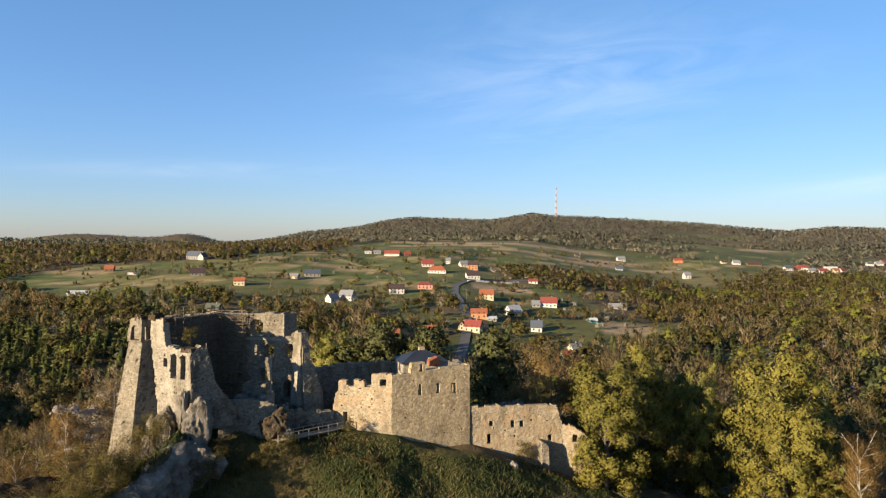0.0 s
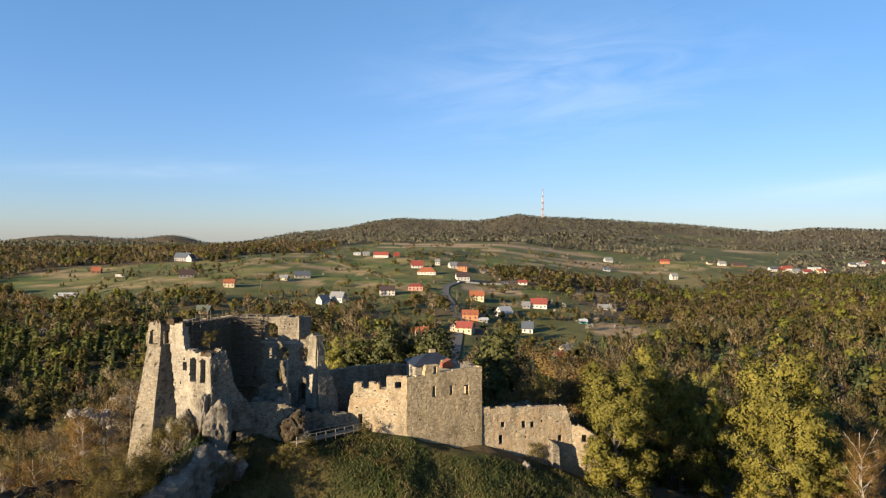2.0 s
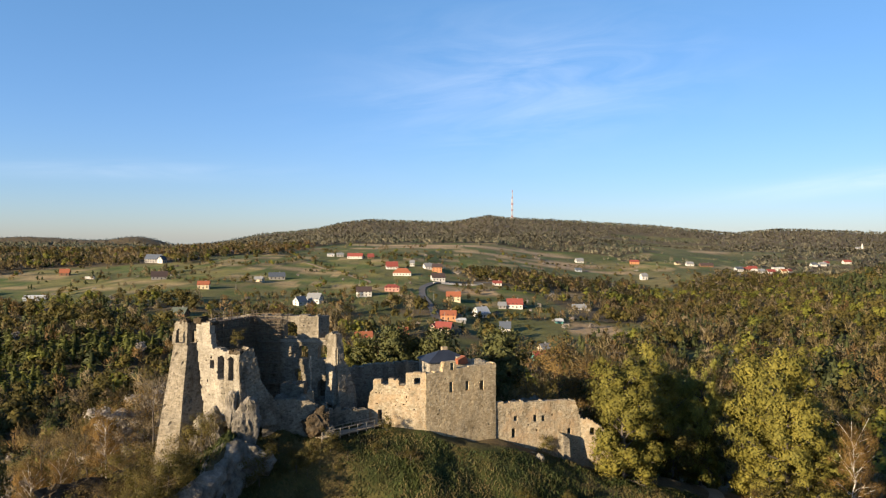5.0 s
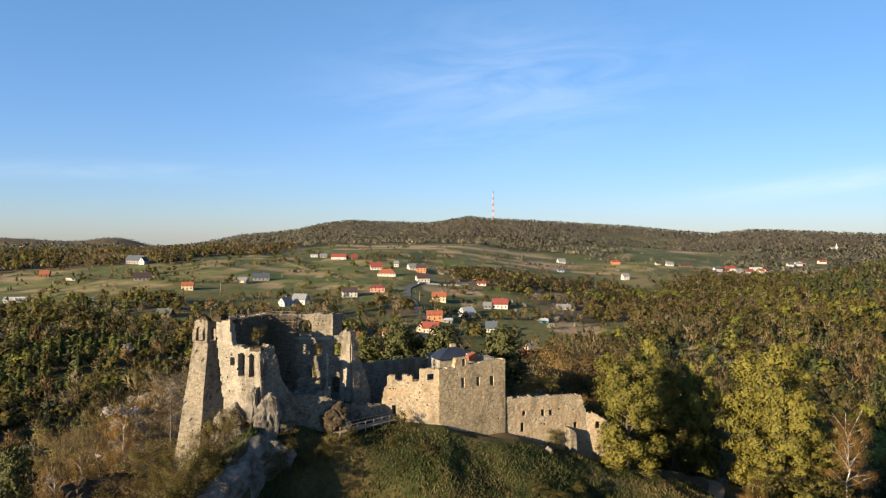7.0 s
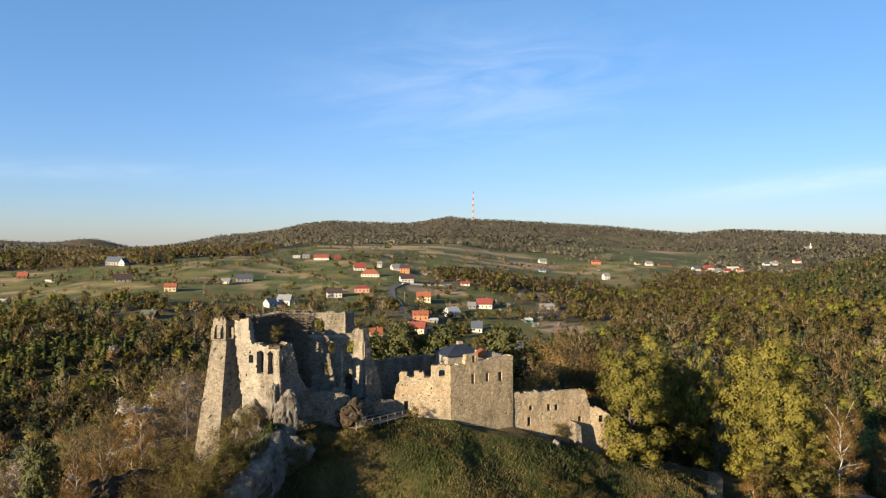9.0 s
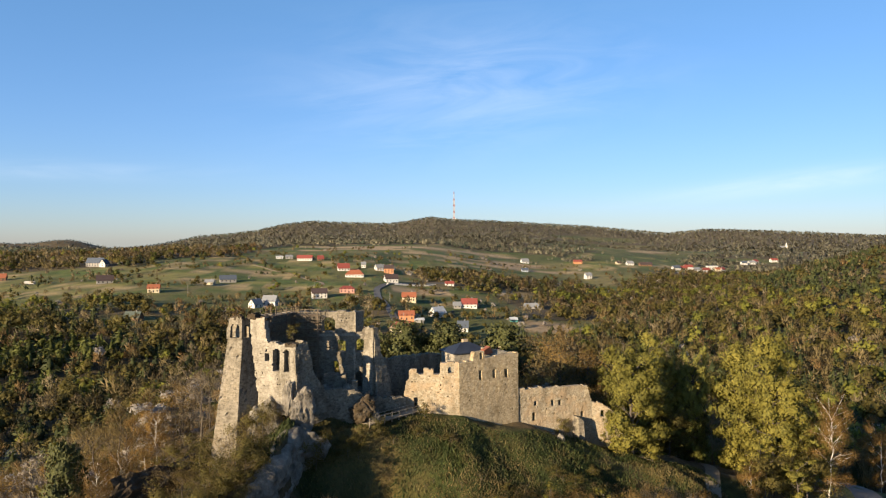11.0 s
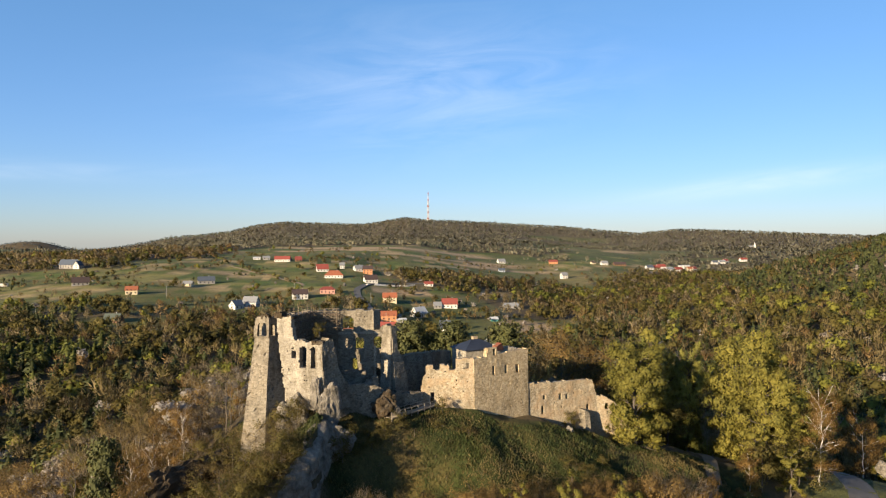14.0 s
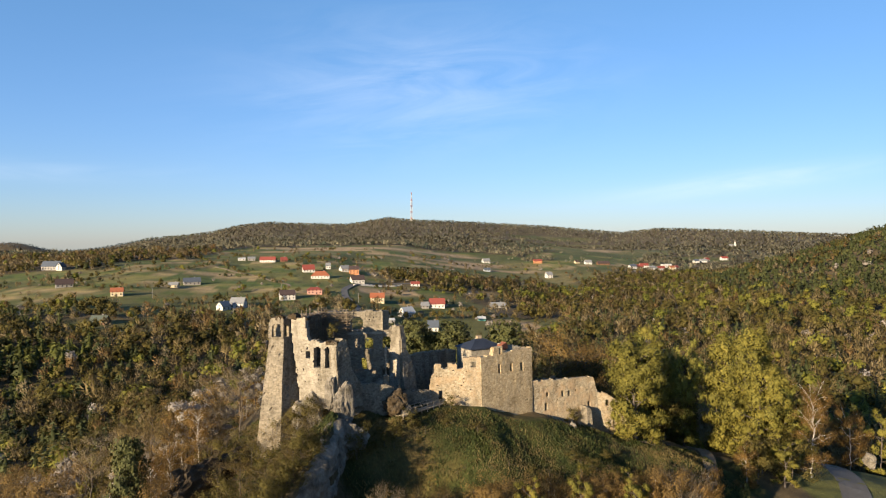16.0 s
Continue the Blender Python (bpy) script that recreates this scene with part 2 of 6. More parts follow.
def land_mat():
    """Grass, fields, paths and forest floor; the land cover's own colour comes with the sheet."""
    m, t, b = shader("land", 0.95)
    cover = t.nodes.new("ShaderNodeAttribute")
    cover.attribute_name = "cover"
    a = tex(t, "ShaderNodeTexNoise", place_of(t), Scale=0.06, Detail=8.0, Roughness=0.65)
    c = tex(t, "ShaderNodeTexNoise", place_of(t), Scale=1.3, Detail=8.0, Roughness=0.75)
    col = mixed(t, cover.outputs["Color"], ramp(t, a.outputs["Fac"], [(0.32, (0.62, 0.6, 0.55)), (0.5, (1, 1, 1)), (0.7, (1.4, 1.3, 1.1))]), 0.8, "MULTIPLY")
    col = mixed(t, col, ramp(t, c.outputs["Fac"], [(0.3, (0.45, 0.42, 0.4)), (0.5, (1, 1, 1)), (0.72, (1.5, 1.4, 1.2))]), 0.8, "MULTIPLY")
    t.links.new(col, b.inputs["Base Color"])
    relief(t, b, c.outputs["Fac"], 0.8, 0.35)
    return m


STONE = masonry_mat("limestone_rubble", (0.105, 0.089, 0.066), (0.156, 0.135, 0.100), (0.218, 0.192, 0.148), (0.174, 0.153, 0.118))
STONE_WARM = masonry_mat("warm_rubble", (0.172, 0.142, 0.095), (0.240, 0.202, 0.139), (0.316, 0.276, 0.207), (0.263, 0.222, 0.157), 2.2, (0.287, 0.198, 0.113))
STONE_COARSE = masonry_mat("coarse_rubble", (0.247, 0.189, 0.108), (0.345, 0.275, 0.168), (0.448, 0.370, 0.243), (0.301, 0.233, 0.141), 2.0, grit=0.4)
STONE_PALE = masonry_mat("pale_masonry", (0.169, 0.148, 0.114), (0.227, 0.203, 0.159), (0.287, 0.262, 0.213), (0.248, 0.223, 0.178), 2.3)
ROCK = mottled("limestone_crag", [(0.060, 0.053, 0.040), (0.160, 0.142, 0.114), (0.256, 0.232, 0.192)], 0.55, 0.95, 0.9, 0.35, fine=5.0)
# Brown moss and turf; on the flank rocks its darkness imitates shade.
ROCK_MOSS_SHADE = mottled("mossy_shaded_crag", [(0.032, 0.025, 0.011), (0.050, 0.035, 0.019), (0.095, 0.082, 0.062)], 0.5, 0.95, 0.9, 0.3, fine=6.0)
WOOD_OLD = mottled("weathered_timber", [(0.10, 0.078, 0.054), (0.19, 0.148, 0.102)], 1.5, 0.85)
WOOD_NEW = mottled("pale_boards", [(0.240, 0.200, 0.144), (0.312, 0.264, 0.200)], 1.5, 0.8)
BARK = mottled("grey_bark", [(0.059, 0.049, 0.039), (0.111, 0.094, 0.078)], 1.2, 0.95)
BARK_BIRCH = mottled("birch_bark", [(0.34, 0.31, 0.27), (0.52, 0.49, 0.44)], 1.8, 0.8)
ASPHALT = mottled("asphalt", [(0.083, 0.079, 0.076), (0.112, 0.109, 0.103)], 0.3, 0.85)
GRAVEL = mottled("gravel_path", [(0.157, 0.124, 0.084), (0.215, 0.176, 0.127)], 0.4, 0.95)
METAL_ROOF = mottled("blue_grey_sheet_roof", [(0.018, 0.022, 0.032), (0.031, 0.037, 0.052)], 0.4, 0.5, 0.1)
LAND = land_mat()
LEAF_OLIVE = foliage_mat("olive_leaves", (0.062, 0.053, 0.014), (0.089, 0.076, 0.019), (0.126, 0.102, 0.026), 0.42)
LEAF_FRESH = foliage_mat("fresh_leaves", (0.107, 0.113, 0.020), (0.158, 0.159, 0.026), (0.208, 0.197, 0.037), 0.42)
TREE_OLIVE = foliage_mat("tree_olive_leaves", (0.068, 0.065, 0.013), (0.133, 0.121, 0.021), (0.205, 0.176, 0.033), 0.26, 0.05, 1.2)
TREE_FRESH = foliage_mat("tree_fresh_leaves", (0.083, 0.085, 0.018), (0.142, 0.141, 0.028), (0.207, 0.191, 0.041), 0.26, 0.05, 1.2)
LEAF_LARCH = foliage_mat("larch_needles", (0.048, 0.056, 0.014), (0.080, 0.090, 0.019), (0.114, 0.121, 0.027), 0.35)
NEEDLE = foliage_mat("dark_needles", (0.028, 0.037, 0.012), (0.047, 0.056, 0.018), (0.073, 0.080, 0.026), 0.25)
PINE_NEEDLE = foliage_mat("pine_needles", (0.027, 0.033, 0.010), (0.051, 0.056, 0.016), (0.081, 0.082, 0.024), 0.12)
TWIG_BROWN = foliage_mat("budding_twigs", (0.113, 0.086, 0.038), (0.164, 0.126, 0.054), (0.223, 0.170, 0.076), 0.38)
TWIG_RUST = foliage_mat("rusty_twigs", (0.109, 0.068, 0.028), (0.167, 0.107, 0.043), (0.225, 0.144, 0.059), 0.38)
TWIG_GREY = foliage_mat("bare_twigs", (0.127, 0.096, 0.051), (0.191, 0.149, 0.081), (0.261, 0.208, 0.119), 0.38)
NEAR_BROWN = foliage_mat("tree_budding_twigs", (0.103, 0.072, 0.027), (0.146, 0.104, 0.038), (0.194, 0.142, 0.054), 0.3, 0.05, 1.5)
NEAR_RUST = foliage_mat("tree_rusty_twigs", (0.133, 0.076, 0.022), (0.196, 0.118, 0.034), (0.254, 0.155, 0.046), 0.3, 0.05, 1.5)
NEAR_BUD = foliage_mat("bronze_buds", (0.110, 0.070, 0.022), (0.161, 0.102, 0.032), (0.209, 0.138, 0.044), 0.35, 0.05, 1.5)
NEAR_GREY = foliage_mat("tree_bare_twigs", (0.138, 0.108, 0.064), (0.196, 0.154, 0.095), (0.253, 0.204, 0.130), 0.3, 0.05, 1.5)
BLOSSOM = foliage_mat("white_blossom", (0.158, 0.131, 0.107), (0.230, 0.201, 0.171), (0.316, 0.289, 0.248), 0.2)
# Greyed, bluer wood tones that put the ridge's haze into the colour.
HAZED_RIDGE_WOOD = foliage_mat("hazed_ridge_broadleaf", (0.095, 0.085, 0.056), (0.135, 0.124, 0.080), (0.183, 0.166, 0.107), 0.0, 0.004, 0.12)
HAZED_RIDGE_PINE = foliage_mat("hazed_ridge_pine", (0.039, 0.048, 0.032), (0.057, 0.069, 0.044), (0.087, 0.100, 0.061), 0.0, 0.006, 0.12)
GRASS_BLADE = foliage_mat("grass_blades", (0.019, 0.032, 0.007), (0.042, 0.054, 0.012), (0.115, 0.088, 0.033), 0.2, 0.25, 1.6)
# Spruce tinted blue to give the distant hill its haze.
HAZED_SPRUCE = foliage_mat("hazed_distant_spruce", (0.035, 0.054, 0.063), (0.048, 0.068, 0.078), (0.063, 0.083, 0.088), 0.0)


def paint(name, c, rough=0.7):
    return mottled(name, [tuple(0.85 * v for v in c), c], 0.5, rough, 0.1, 0.01, fine=4.0)


WALL_PAINT = {"white": paint("white_render", (0.506, 0.484, 0.442)), "cream": paint("cream_render", (0.464, 0.393, 0.266)), "pink": paint("pink_render", (0.436, 0.239, 0.190)),
              "orange": paint("orange_render", (0.407, 0.190, 0.091)), "grey": paint("grey_render", (0.253, 0.239, 0.218)), "teal": paint("teal_render", (0.085, 0.253, 0.225)),
              "wood": paint("brown_boards", (0.155, 0.085, 0.050)), "blue": paint("pale_blue_sheet", (0.295, 0.330, 0.365))}
ROOF_PAINT = {"red": paint("red_roof_tiles", (0.205, 0.052, 0.040)), "orange": paint("orange_roof_tiles", (0.255, 0.088, 0.044)), "dark": paint("dark_roof_tiles", (0.059, 0.042, 0.039)),
              "grey": paint("grey_sheet_roof", (0.183, 0.190, 0.196)), "slate": paint("slate_blue_roof", (0.070, 0.085, 0.109)), "green": paint("grey_green_roof", (0.063, 0.077, 0.063)),
              "pale": paint("pale_sheet_roof", (0.386, 0.407, 0.421))}
GLASS, glass_t, glass_b = shader("window_glass", 0.08)
glass_b.inputs["Base Color"].default_value = (0.03, 0.035, 0.04, 1)
glass_b.inputs["Specular IOR Level"].default_value = 0.5
RED_PAINT = paint("red_mast_paint", (0.26, 0.10, 0.075))
WHITE_PAINT = paint("white_mast_paint", (0.36, 0.35, 0.34))


# ---- building helpers ----
def mesh_np(name, verts, faces, mat, tint=None, smooth=False, normals=None):
    """A mesh from arrays: verts (n, 3), faces (m, 3) or (m, 4)."""
    verts, faces = np.asarray(verts, np.float32), np.asarray(faces, np.int32)
    me, k = bpy.data.meshes.new(name), faces.shape[1]
    me.vertices.add(len(verts))
    me.vertices.foreach_set("co", verts.ravel())
    me.loops.add(faces.size)
    me.loops.foreach_set("vertex_index", faces.ravel())
    me.polygons.add(len(faces))
    me.polygons.foreach_set("loop_start", np.arange(0, faces.size, k, dtype=np.int32))
    me.polygons.foreach_set("use_smooth", np.full(len(faces), smooth))
    if tint is not None:
        a = me.attributes.new("tint", "FLOAT", "POINT")
        a.data.foreach_set("value", np.asarray(tint, np.float32))
    me.update(calc_edges=True)
    me.materials.append(mat)
    if normals is not None:
        me.polygons.foreach_set("use_smooth", np.ones(len(faces), bool))
        me.normals_split_custom_set_from_vertices(normals)
    return me


def turned_out(v, out):
    """Triangles (n, 3, 3) wound so that they face along out."""
    n = np.cross(v[:, 1] - v[:, 0], v[:, 2] - v[:, 0])
    flip = (n * out).sum(-1) < 0
    v[flip] = v[flip][:, [1, 0, 2]]
    return v


def part_np(name, verts, faces, mat, parent=None, label="", **more):
    ob = new(name, mesh_np(name, verts, faces, mat, **more))
    ob.parent = parent
    return tagged(ob, label)


def part(name, bm, material, parent=None, label=""):
    me = bpy.data.meshes.new(name)
    bmesh.ops.recalc_face_normals(bm, faces=bm.faces[:])
    bm.to_mesh(me)
    bm.free()
    me.materials.append(material)
    ob = new(name, me)
    ob.parent = parent
    return tagged(ob, label)


def thing(name, at, label, category, group="", turn=0.0):
    ob = new(name)
    ob.matrix_world = pose(*at, 0, 0, turn)
    return tagged(ob, label, category, group)


def box(bm, x0, x1, y0, y1, z0, z1, bevel=0.0, m=None):
    got = bmesh.ops.create_cube(bm, size=1.0)["verts"]
    mat = Matrix.Translation(((x0 + x1) / 2, (y0 + y1) / 2, (z0 + z1) / 2)) @ Matrix.Diagonal((x1 - x0, y1 - y0, z1 - z0, 1))
    bmesh.ops.transform(bm, matrix=(m or Matrix()) @ mat, verts=got)
    if bevel:
        bmesh.ops.bevel(bm, geom=list({e for v in got for e in v.link_edges}), offset=bevel, segments=1, affect="EDGES")
    return got


def beam(bm, a, b, r, sides=6, r2=None):
    """A round bar from a to b."""
    a, b = Vector(a), Vector(b)
    m = Matrix.Translation((a + b) / 2) @ (b - a).to_track_quat("Z", "Y").to_matrix().to_4x4()
    bmesh.ops.create_cone(bm, cap_ends=True, segments=sides, radius1=r, radius2=r if r2 is None else r2, depth=(b - a).length, matrix=m)


def hash01(*a):
    v = sum(np.asarray(k, float) * w for k, w in zip(a, (12.9898, 78.233, 37.719)))
    return np.mod(np.sin(v) * 43758.5453, 1.0)


def wave(x, y, s, k=0.0):
    """Smooth noise of about -1 to 1 with features of s metres."""
    x, y = np.asarray(x) / s, np.asarray(y) / s
    i, j = np.floor(x), np.floor(y)
    fx, fy = x - i, y - j
    fx, fy = fx * fx * (3 - 2 * fx), fy * fy * (3 - 2 * fy)
    h = lambda a, b: hash01(a, b, k)
    return 2 * ((h(i, j) * (1 - fx) + h(i + 1, j) * fx) * (1 - fy) + (h(i, j + 1) * (1 - fx) + h(i + 1, j + 1) * fx) * fy) - 1


def along(path, step_m=2.0):
    """A smooth line through the points (x, y) and its sideways vectors."""
    p = np.array(path, float)
    k = np.r_[0, np.cumsum(np.hypot(*np.diff(p, axis=0).T))]
    s = np.arange(0, k[-1] + step_m, step_m).clip(0, k[-1])
    q = np.stack([np.interp(s, k, p[:, 0]), np.interp(s, k, p[:, 1])], 1)
    for _ in range(12):
        q[1:-1] = (q[:-2] + 2 * q[1:-1] + q[2:]) / 4
    d = np.gradient(q, axis=0)
    d /= np.hypot(*d.T)[:, None]
    return q, np.stack([d[:, 1], -d[:, 0]], 1)


# ---- land cover ----
MEADOWS = [  # centre x, y, half sizes, turn
    (-120, 1010, 190, 190, 0), (40, 1300, 240, 240, 0), (60, 830, 120, 110, 0), (-330, 830, 190, 75, -12), (-430, 1000, 120, 60, 0), (-170, 790, 120, 70, 0),
    (-120, 720, 90, 40, 0), (330, 1260, 200, 150, 10), (560, 1420, 170, 90, 0), (-215, 640, 50, 26, 0), (140, 650, 95, 60, 0), (75, 545, 75, 45, 0), (-20, 640, 50, 40, 0),
    (-400, 850, 150, 75, -10), (-450, 930, 110, 60, 0), (-380, 755, 110, 34, -8), (-300, 1000, 90, 50, 0), (1080, 2870, 300, 130, 0), (780, 1440, 150, 110, 0), (1690, 2400, 90, 140, 0), (150, 1520, 330, 130, 4), (1250, 3300, 220, 110, 0), (230, 1600, 260, 90, 0), (1100, 1760, 110, 60, 0), (105, 118, 26, 40, -20), (78, 108, 14, 18, 0),
    (400, 1290, 210, 120, 25), (900, 2050, 330, 230, 40), (415, 1105, 34, 55, 0), (190, 672, 62, 52, 0), (222, 517, 26, 32, 0), (210, 910, 30, 40, 0), (60, 1440, 220, 150, 25), (690, 1640, 170, 110, 40),
]
BARE = [(340, 1375, 90, 26, 32), (900, 1950, 120, 30, 40), (187, 690, 26, 20, 0), (212, 912, 24, 26, 0), (60, 1500, 210, 22, 29), (75, 872, 42, 26, -10), (190, 660, 40, 16, 0), (95, 545, 30, 12, 0), (150, 1560, 260, 40, 5), (260, 1400, 170, 20, 4), (20, 1440, 120, 16, 3), (330, 1320, 130, 14, 0), (-150, 1010, 22, 14, 0), (-140, 700, 12, 26, 20), (1090, 2900, 200, 22, 0), (170, 985, 26, 16, 0)]


def inside(x, y, patches, soft=0.12):
    best = np.full(np.shape(x), -9.0)
    for cx, cy, rx, ry, turn in patches:
        c, s = math.cos(radians(turn)), math.sin(radians(turn))
        u, v = ((x - cx) * c + (y - cy) * s) / rx, (-(x - cx) * s + (y - cy) * c) / ry
        best = np.maximum(best, (1 - (u ** 4 + v ** 4) ** 0.25) / soft)
    return best


def open_land(x, y):
    """Above 0 in meadows and fields, below it in woods."""
    edge = wave(x, y, 60, 3) * 1.0 + wave(x, y, 22, 5) * 0.5
    return inside(x, y, MEADOWS) + edge


def castle_slope(x, y):
    return inside(x, y, [(-2, 104, 36, 21, -8), (-32, 112, 16, 10, 0), (40, 116, 16, 12, 0)], 0.25)


def cover_colour(x, y):
    grass, dry, dark = np.array([0.088, 0.092, 0.027]), np.array([0.155, 0.130, 0.055]), np.array([0.048, 0.062, 0.016])
    c = np.zeros((*np.shape(x), 3)) + grass
    k = np.clip(wave(x, y, 90, 1) * 0.9 + wave(x, y, 25, 2) * 0.4, -1, 1)[..., None]
    c = np.where(k > 0, c + (dry - c) * k, c + (dark - c) * -k)
    # strip fields along the slope
    u = x * math.cos(radians(62)) + y * math.sin(radians(62))
    pick = hash01(np.floor(u / 17), np.floor((x - y * 0.4) / 120))
    field = (pick > 0.55) & (y > 780) & (y < 1700)
    for lo, tone in ((0.55, (0.07, 0.095, 0.02)), (0.68, (0.16, 0.15, 0.045)), (0.78, (0.26, 0.20, 0.10)), (0.88, (0.05, 0.08, 0.016))):
        c = np.where((field & (pick > lo))[..., None], np.array(tone), c)
    bare = np.clip(inside(x, y, BARE) + 0.3 * wave(x, y, 8, 9), 0, 1)[..., None]
    c = c + (np.array([0.30, 0.22, 0.125]) - c) * bare
    wood = np.clip(-open_land(x, y) * 1.5, 0, 1)[..., None]
    c = c + (np.array([0.085, 0.066, 0.036]) - c) * wood
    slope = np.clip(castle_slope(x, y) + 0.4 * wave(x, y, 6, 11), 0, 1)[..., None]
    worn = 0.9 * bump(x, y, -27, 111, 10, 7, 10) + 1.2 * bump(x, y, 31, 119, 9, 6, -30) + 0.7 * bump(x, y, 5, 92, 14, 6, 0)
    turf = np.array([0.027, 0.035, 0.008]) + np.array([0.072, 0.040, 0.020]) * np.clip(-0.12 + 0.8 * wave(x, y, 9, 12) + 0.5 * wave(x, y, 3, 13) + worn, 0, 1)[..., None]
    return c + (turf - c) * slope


def graded(lo, hi, a, b, fine, grow, most):
    """Lines that are fine metres apart from a to b and ever wider outside."""
    mid = np.arange(a, b + fine, fine)
    def out(start, end):
        r, v, s = [], start, fine
        while v < end:
            s = min(s * grow, most + 0.02 * (v - start))
            v += s
            r.append(v)
        return np.array(r)
    up, dn = out(b, hi), out(-a, -lo)
    return np.concatenate([-dn[::-1], mid, up])


gx, gy = graded(-4200, 4200, -70, 70, 0.9, 1.06, 11.0), graded(-900, 4700, 84, 134, 0.9, 1.055, 10.0)
GX, GY = np.meshgrid(gx, gy)
GZ = height(GX, GY)
close = np.exp(-((GX - 5) / 90) ** 2 - ((GY - 115) / 50) ** 2)
GZ = GZ + close * (0.5 * wave(GX, GY, 9, 21) + 0.35 * wave(GX, GY, 3.2, 22) + 0.3 * wave(GX, GY, 1.9, 25)) + (1 - close) * 1.2 * wave(GX, GY, 45, 23)
# gullies and spurs that run down the castle slope
on_slope = np.clip(castle_slope(GX, GY) * 0.8, 0, 1) * step(121, 115, GY)
bend_ = 1.6 * wave(GX, GY, 11, 26)
spur = np.abs(wave((GX + GY) * 0.707 + bend_, (GX - GY) * 0.12, 8.0, 24)) ** 0.75
GZ = GZ + on_slope * (0.9 - 2.6 * spur)
ids = np.arange(GX.size).reshape(GX.shape)
quads = np.stack([ids[:-1, :-1], ids[:-1, 1:], ids[1:, 1:], ids[1:, :-1]], -1).reshape(-1, 4)
ground = tagged(new("ground", mesh_np("ground", np.stack([GX, GY, GZ], -1).reshape(-1, 3), quads, LAND, smooth=True)), "grassy castle hill, strip fields and spring forest floor", "ground", kind="structure")
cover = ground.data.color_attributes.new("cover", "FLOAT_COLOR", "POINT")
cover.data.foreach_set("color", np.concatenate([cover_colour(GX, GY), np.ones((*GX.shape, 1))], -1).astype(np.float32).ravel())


def land_z(x, y):
    """The height of the ground sheet, by its own cells."""
    x, y = np.asarray(x, float), np.asarray(y, float)
    i, j = np.clip(np.searchsorted(gx, x) - 1, 0, len(gx) - 2), np.clip(np.searchsorted(gy, y) - 1, 0, len(gy) - 2)
    fx, fy = (x - gx[i]) / (gx[i + 1] - gx[i]), (y - gy[j]) / (gy[j + 1] - gy[j])
    return (GZ[j, i] * (1 - fx) + GZ[j, i + 1] * fx) * (1 - fy) + (GZ[j + 1, i] * (1 - fx) + GZ[j + 1, i + 1] * fx) * fy


def ribbon(name, path, width, mat, label, category, lift=0.12, kind="structure", thick=0.5):
    q, side = along(path, 1.5 if width < 6 and len(path) < 9 else 4.0)
    offs = np.linspace(-0.5, 0.5, 5) * width
    p = q[:, None] + side[:, None] * offs[None, :, None]
    z = land_z(p[..., 0], p[..., 1])
    z = z * 0.35 + z.mean(1, keepdims=True) * 0.65
    for _ in range(3):
        z[1:-1] = (z[:-2] + z[1:-1] + z[2:]) / 3
    z = np.maximum(z, land_z(p[..., 0], p[..., 1]) - 0.02) + lift
    top = np.concatenate([p, z[..., None]], -1)
    n, k = z.shape
    low = top.copy()
    low[..., 2] -= thick + lift
    v = np.concatenate([top.reshape(-1, 3), low.reshape(-1, 3)])
    idx = np.arange(n * k).reshape(n, k)
    f = [np.stack([idx[:-1, :-1], idx[:-1, 1:], idx[1:, 1:], idx[1:, :-1]], -1).reshape(-1, 4)]
    for e, flip in ((0, 1), (k - 1, 0)):
        a = np.stack([idx[:-1, e], idx[1:, e], idx[1:, e] + n * k, idx[:-1, e] + n * k], -1)
        f.append(a[:, ::-1] if flip else a)
    ob = tagged(new(name, mesh_np(name, v, np.concatenate(f), mat)), label, category, kind=kind)
    return ob


ribbon("road_valley", [(10, 470), (18, 560), (24, 640), (22, 720), (14, 790), (16, 850), (34, 905), (72, 940), (120, 960)], 8.0, ASPHALT, "narrow grey asphalt road climbing through the village", "road", 0.4)
ribbon("road_bend", [(60, 92), (74, 106), (86, 122), (95, 138), (99, 152), (100, 170), (96, 195)], 6.4, ASPHALT, "worn grey asphalt road bending below the hill", "road")
ribbon("path_castle", [(32, 94), (39, 108), (46, 121), (52, 131), (55, 141), (52, 152)], 3.0, GRAVEL, "pale gravel path up to the castle", "path")
ribbon("road_farm", [(-160, 1090), (-100, 1000), (-52, 900), (-50, 880)], 4.0, GRAVEL, "earth farm track between strip fields", "track", 0.3)


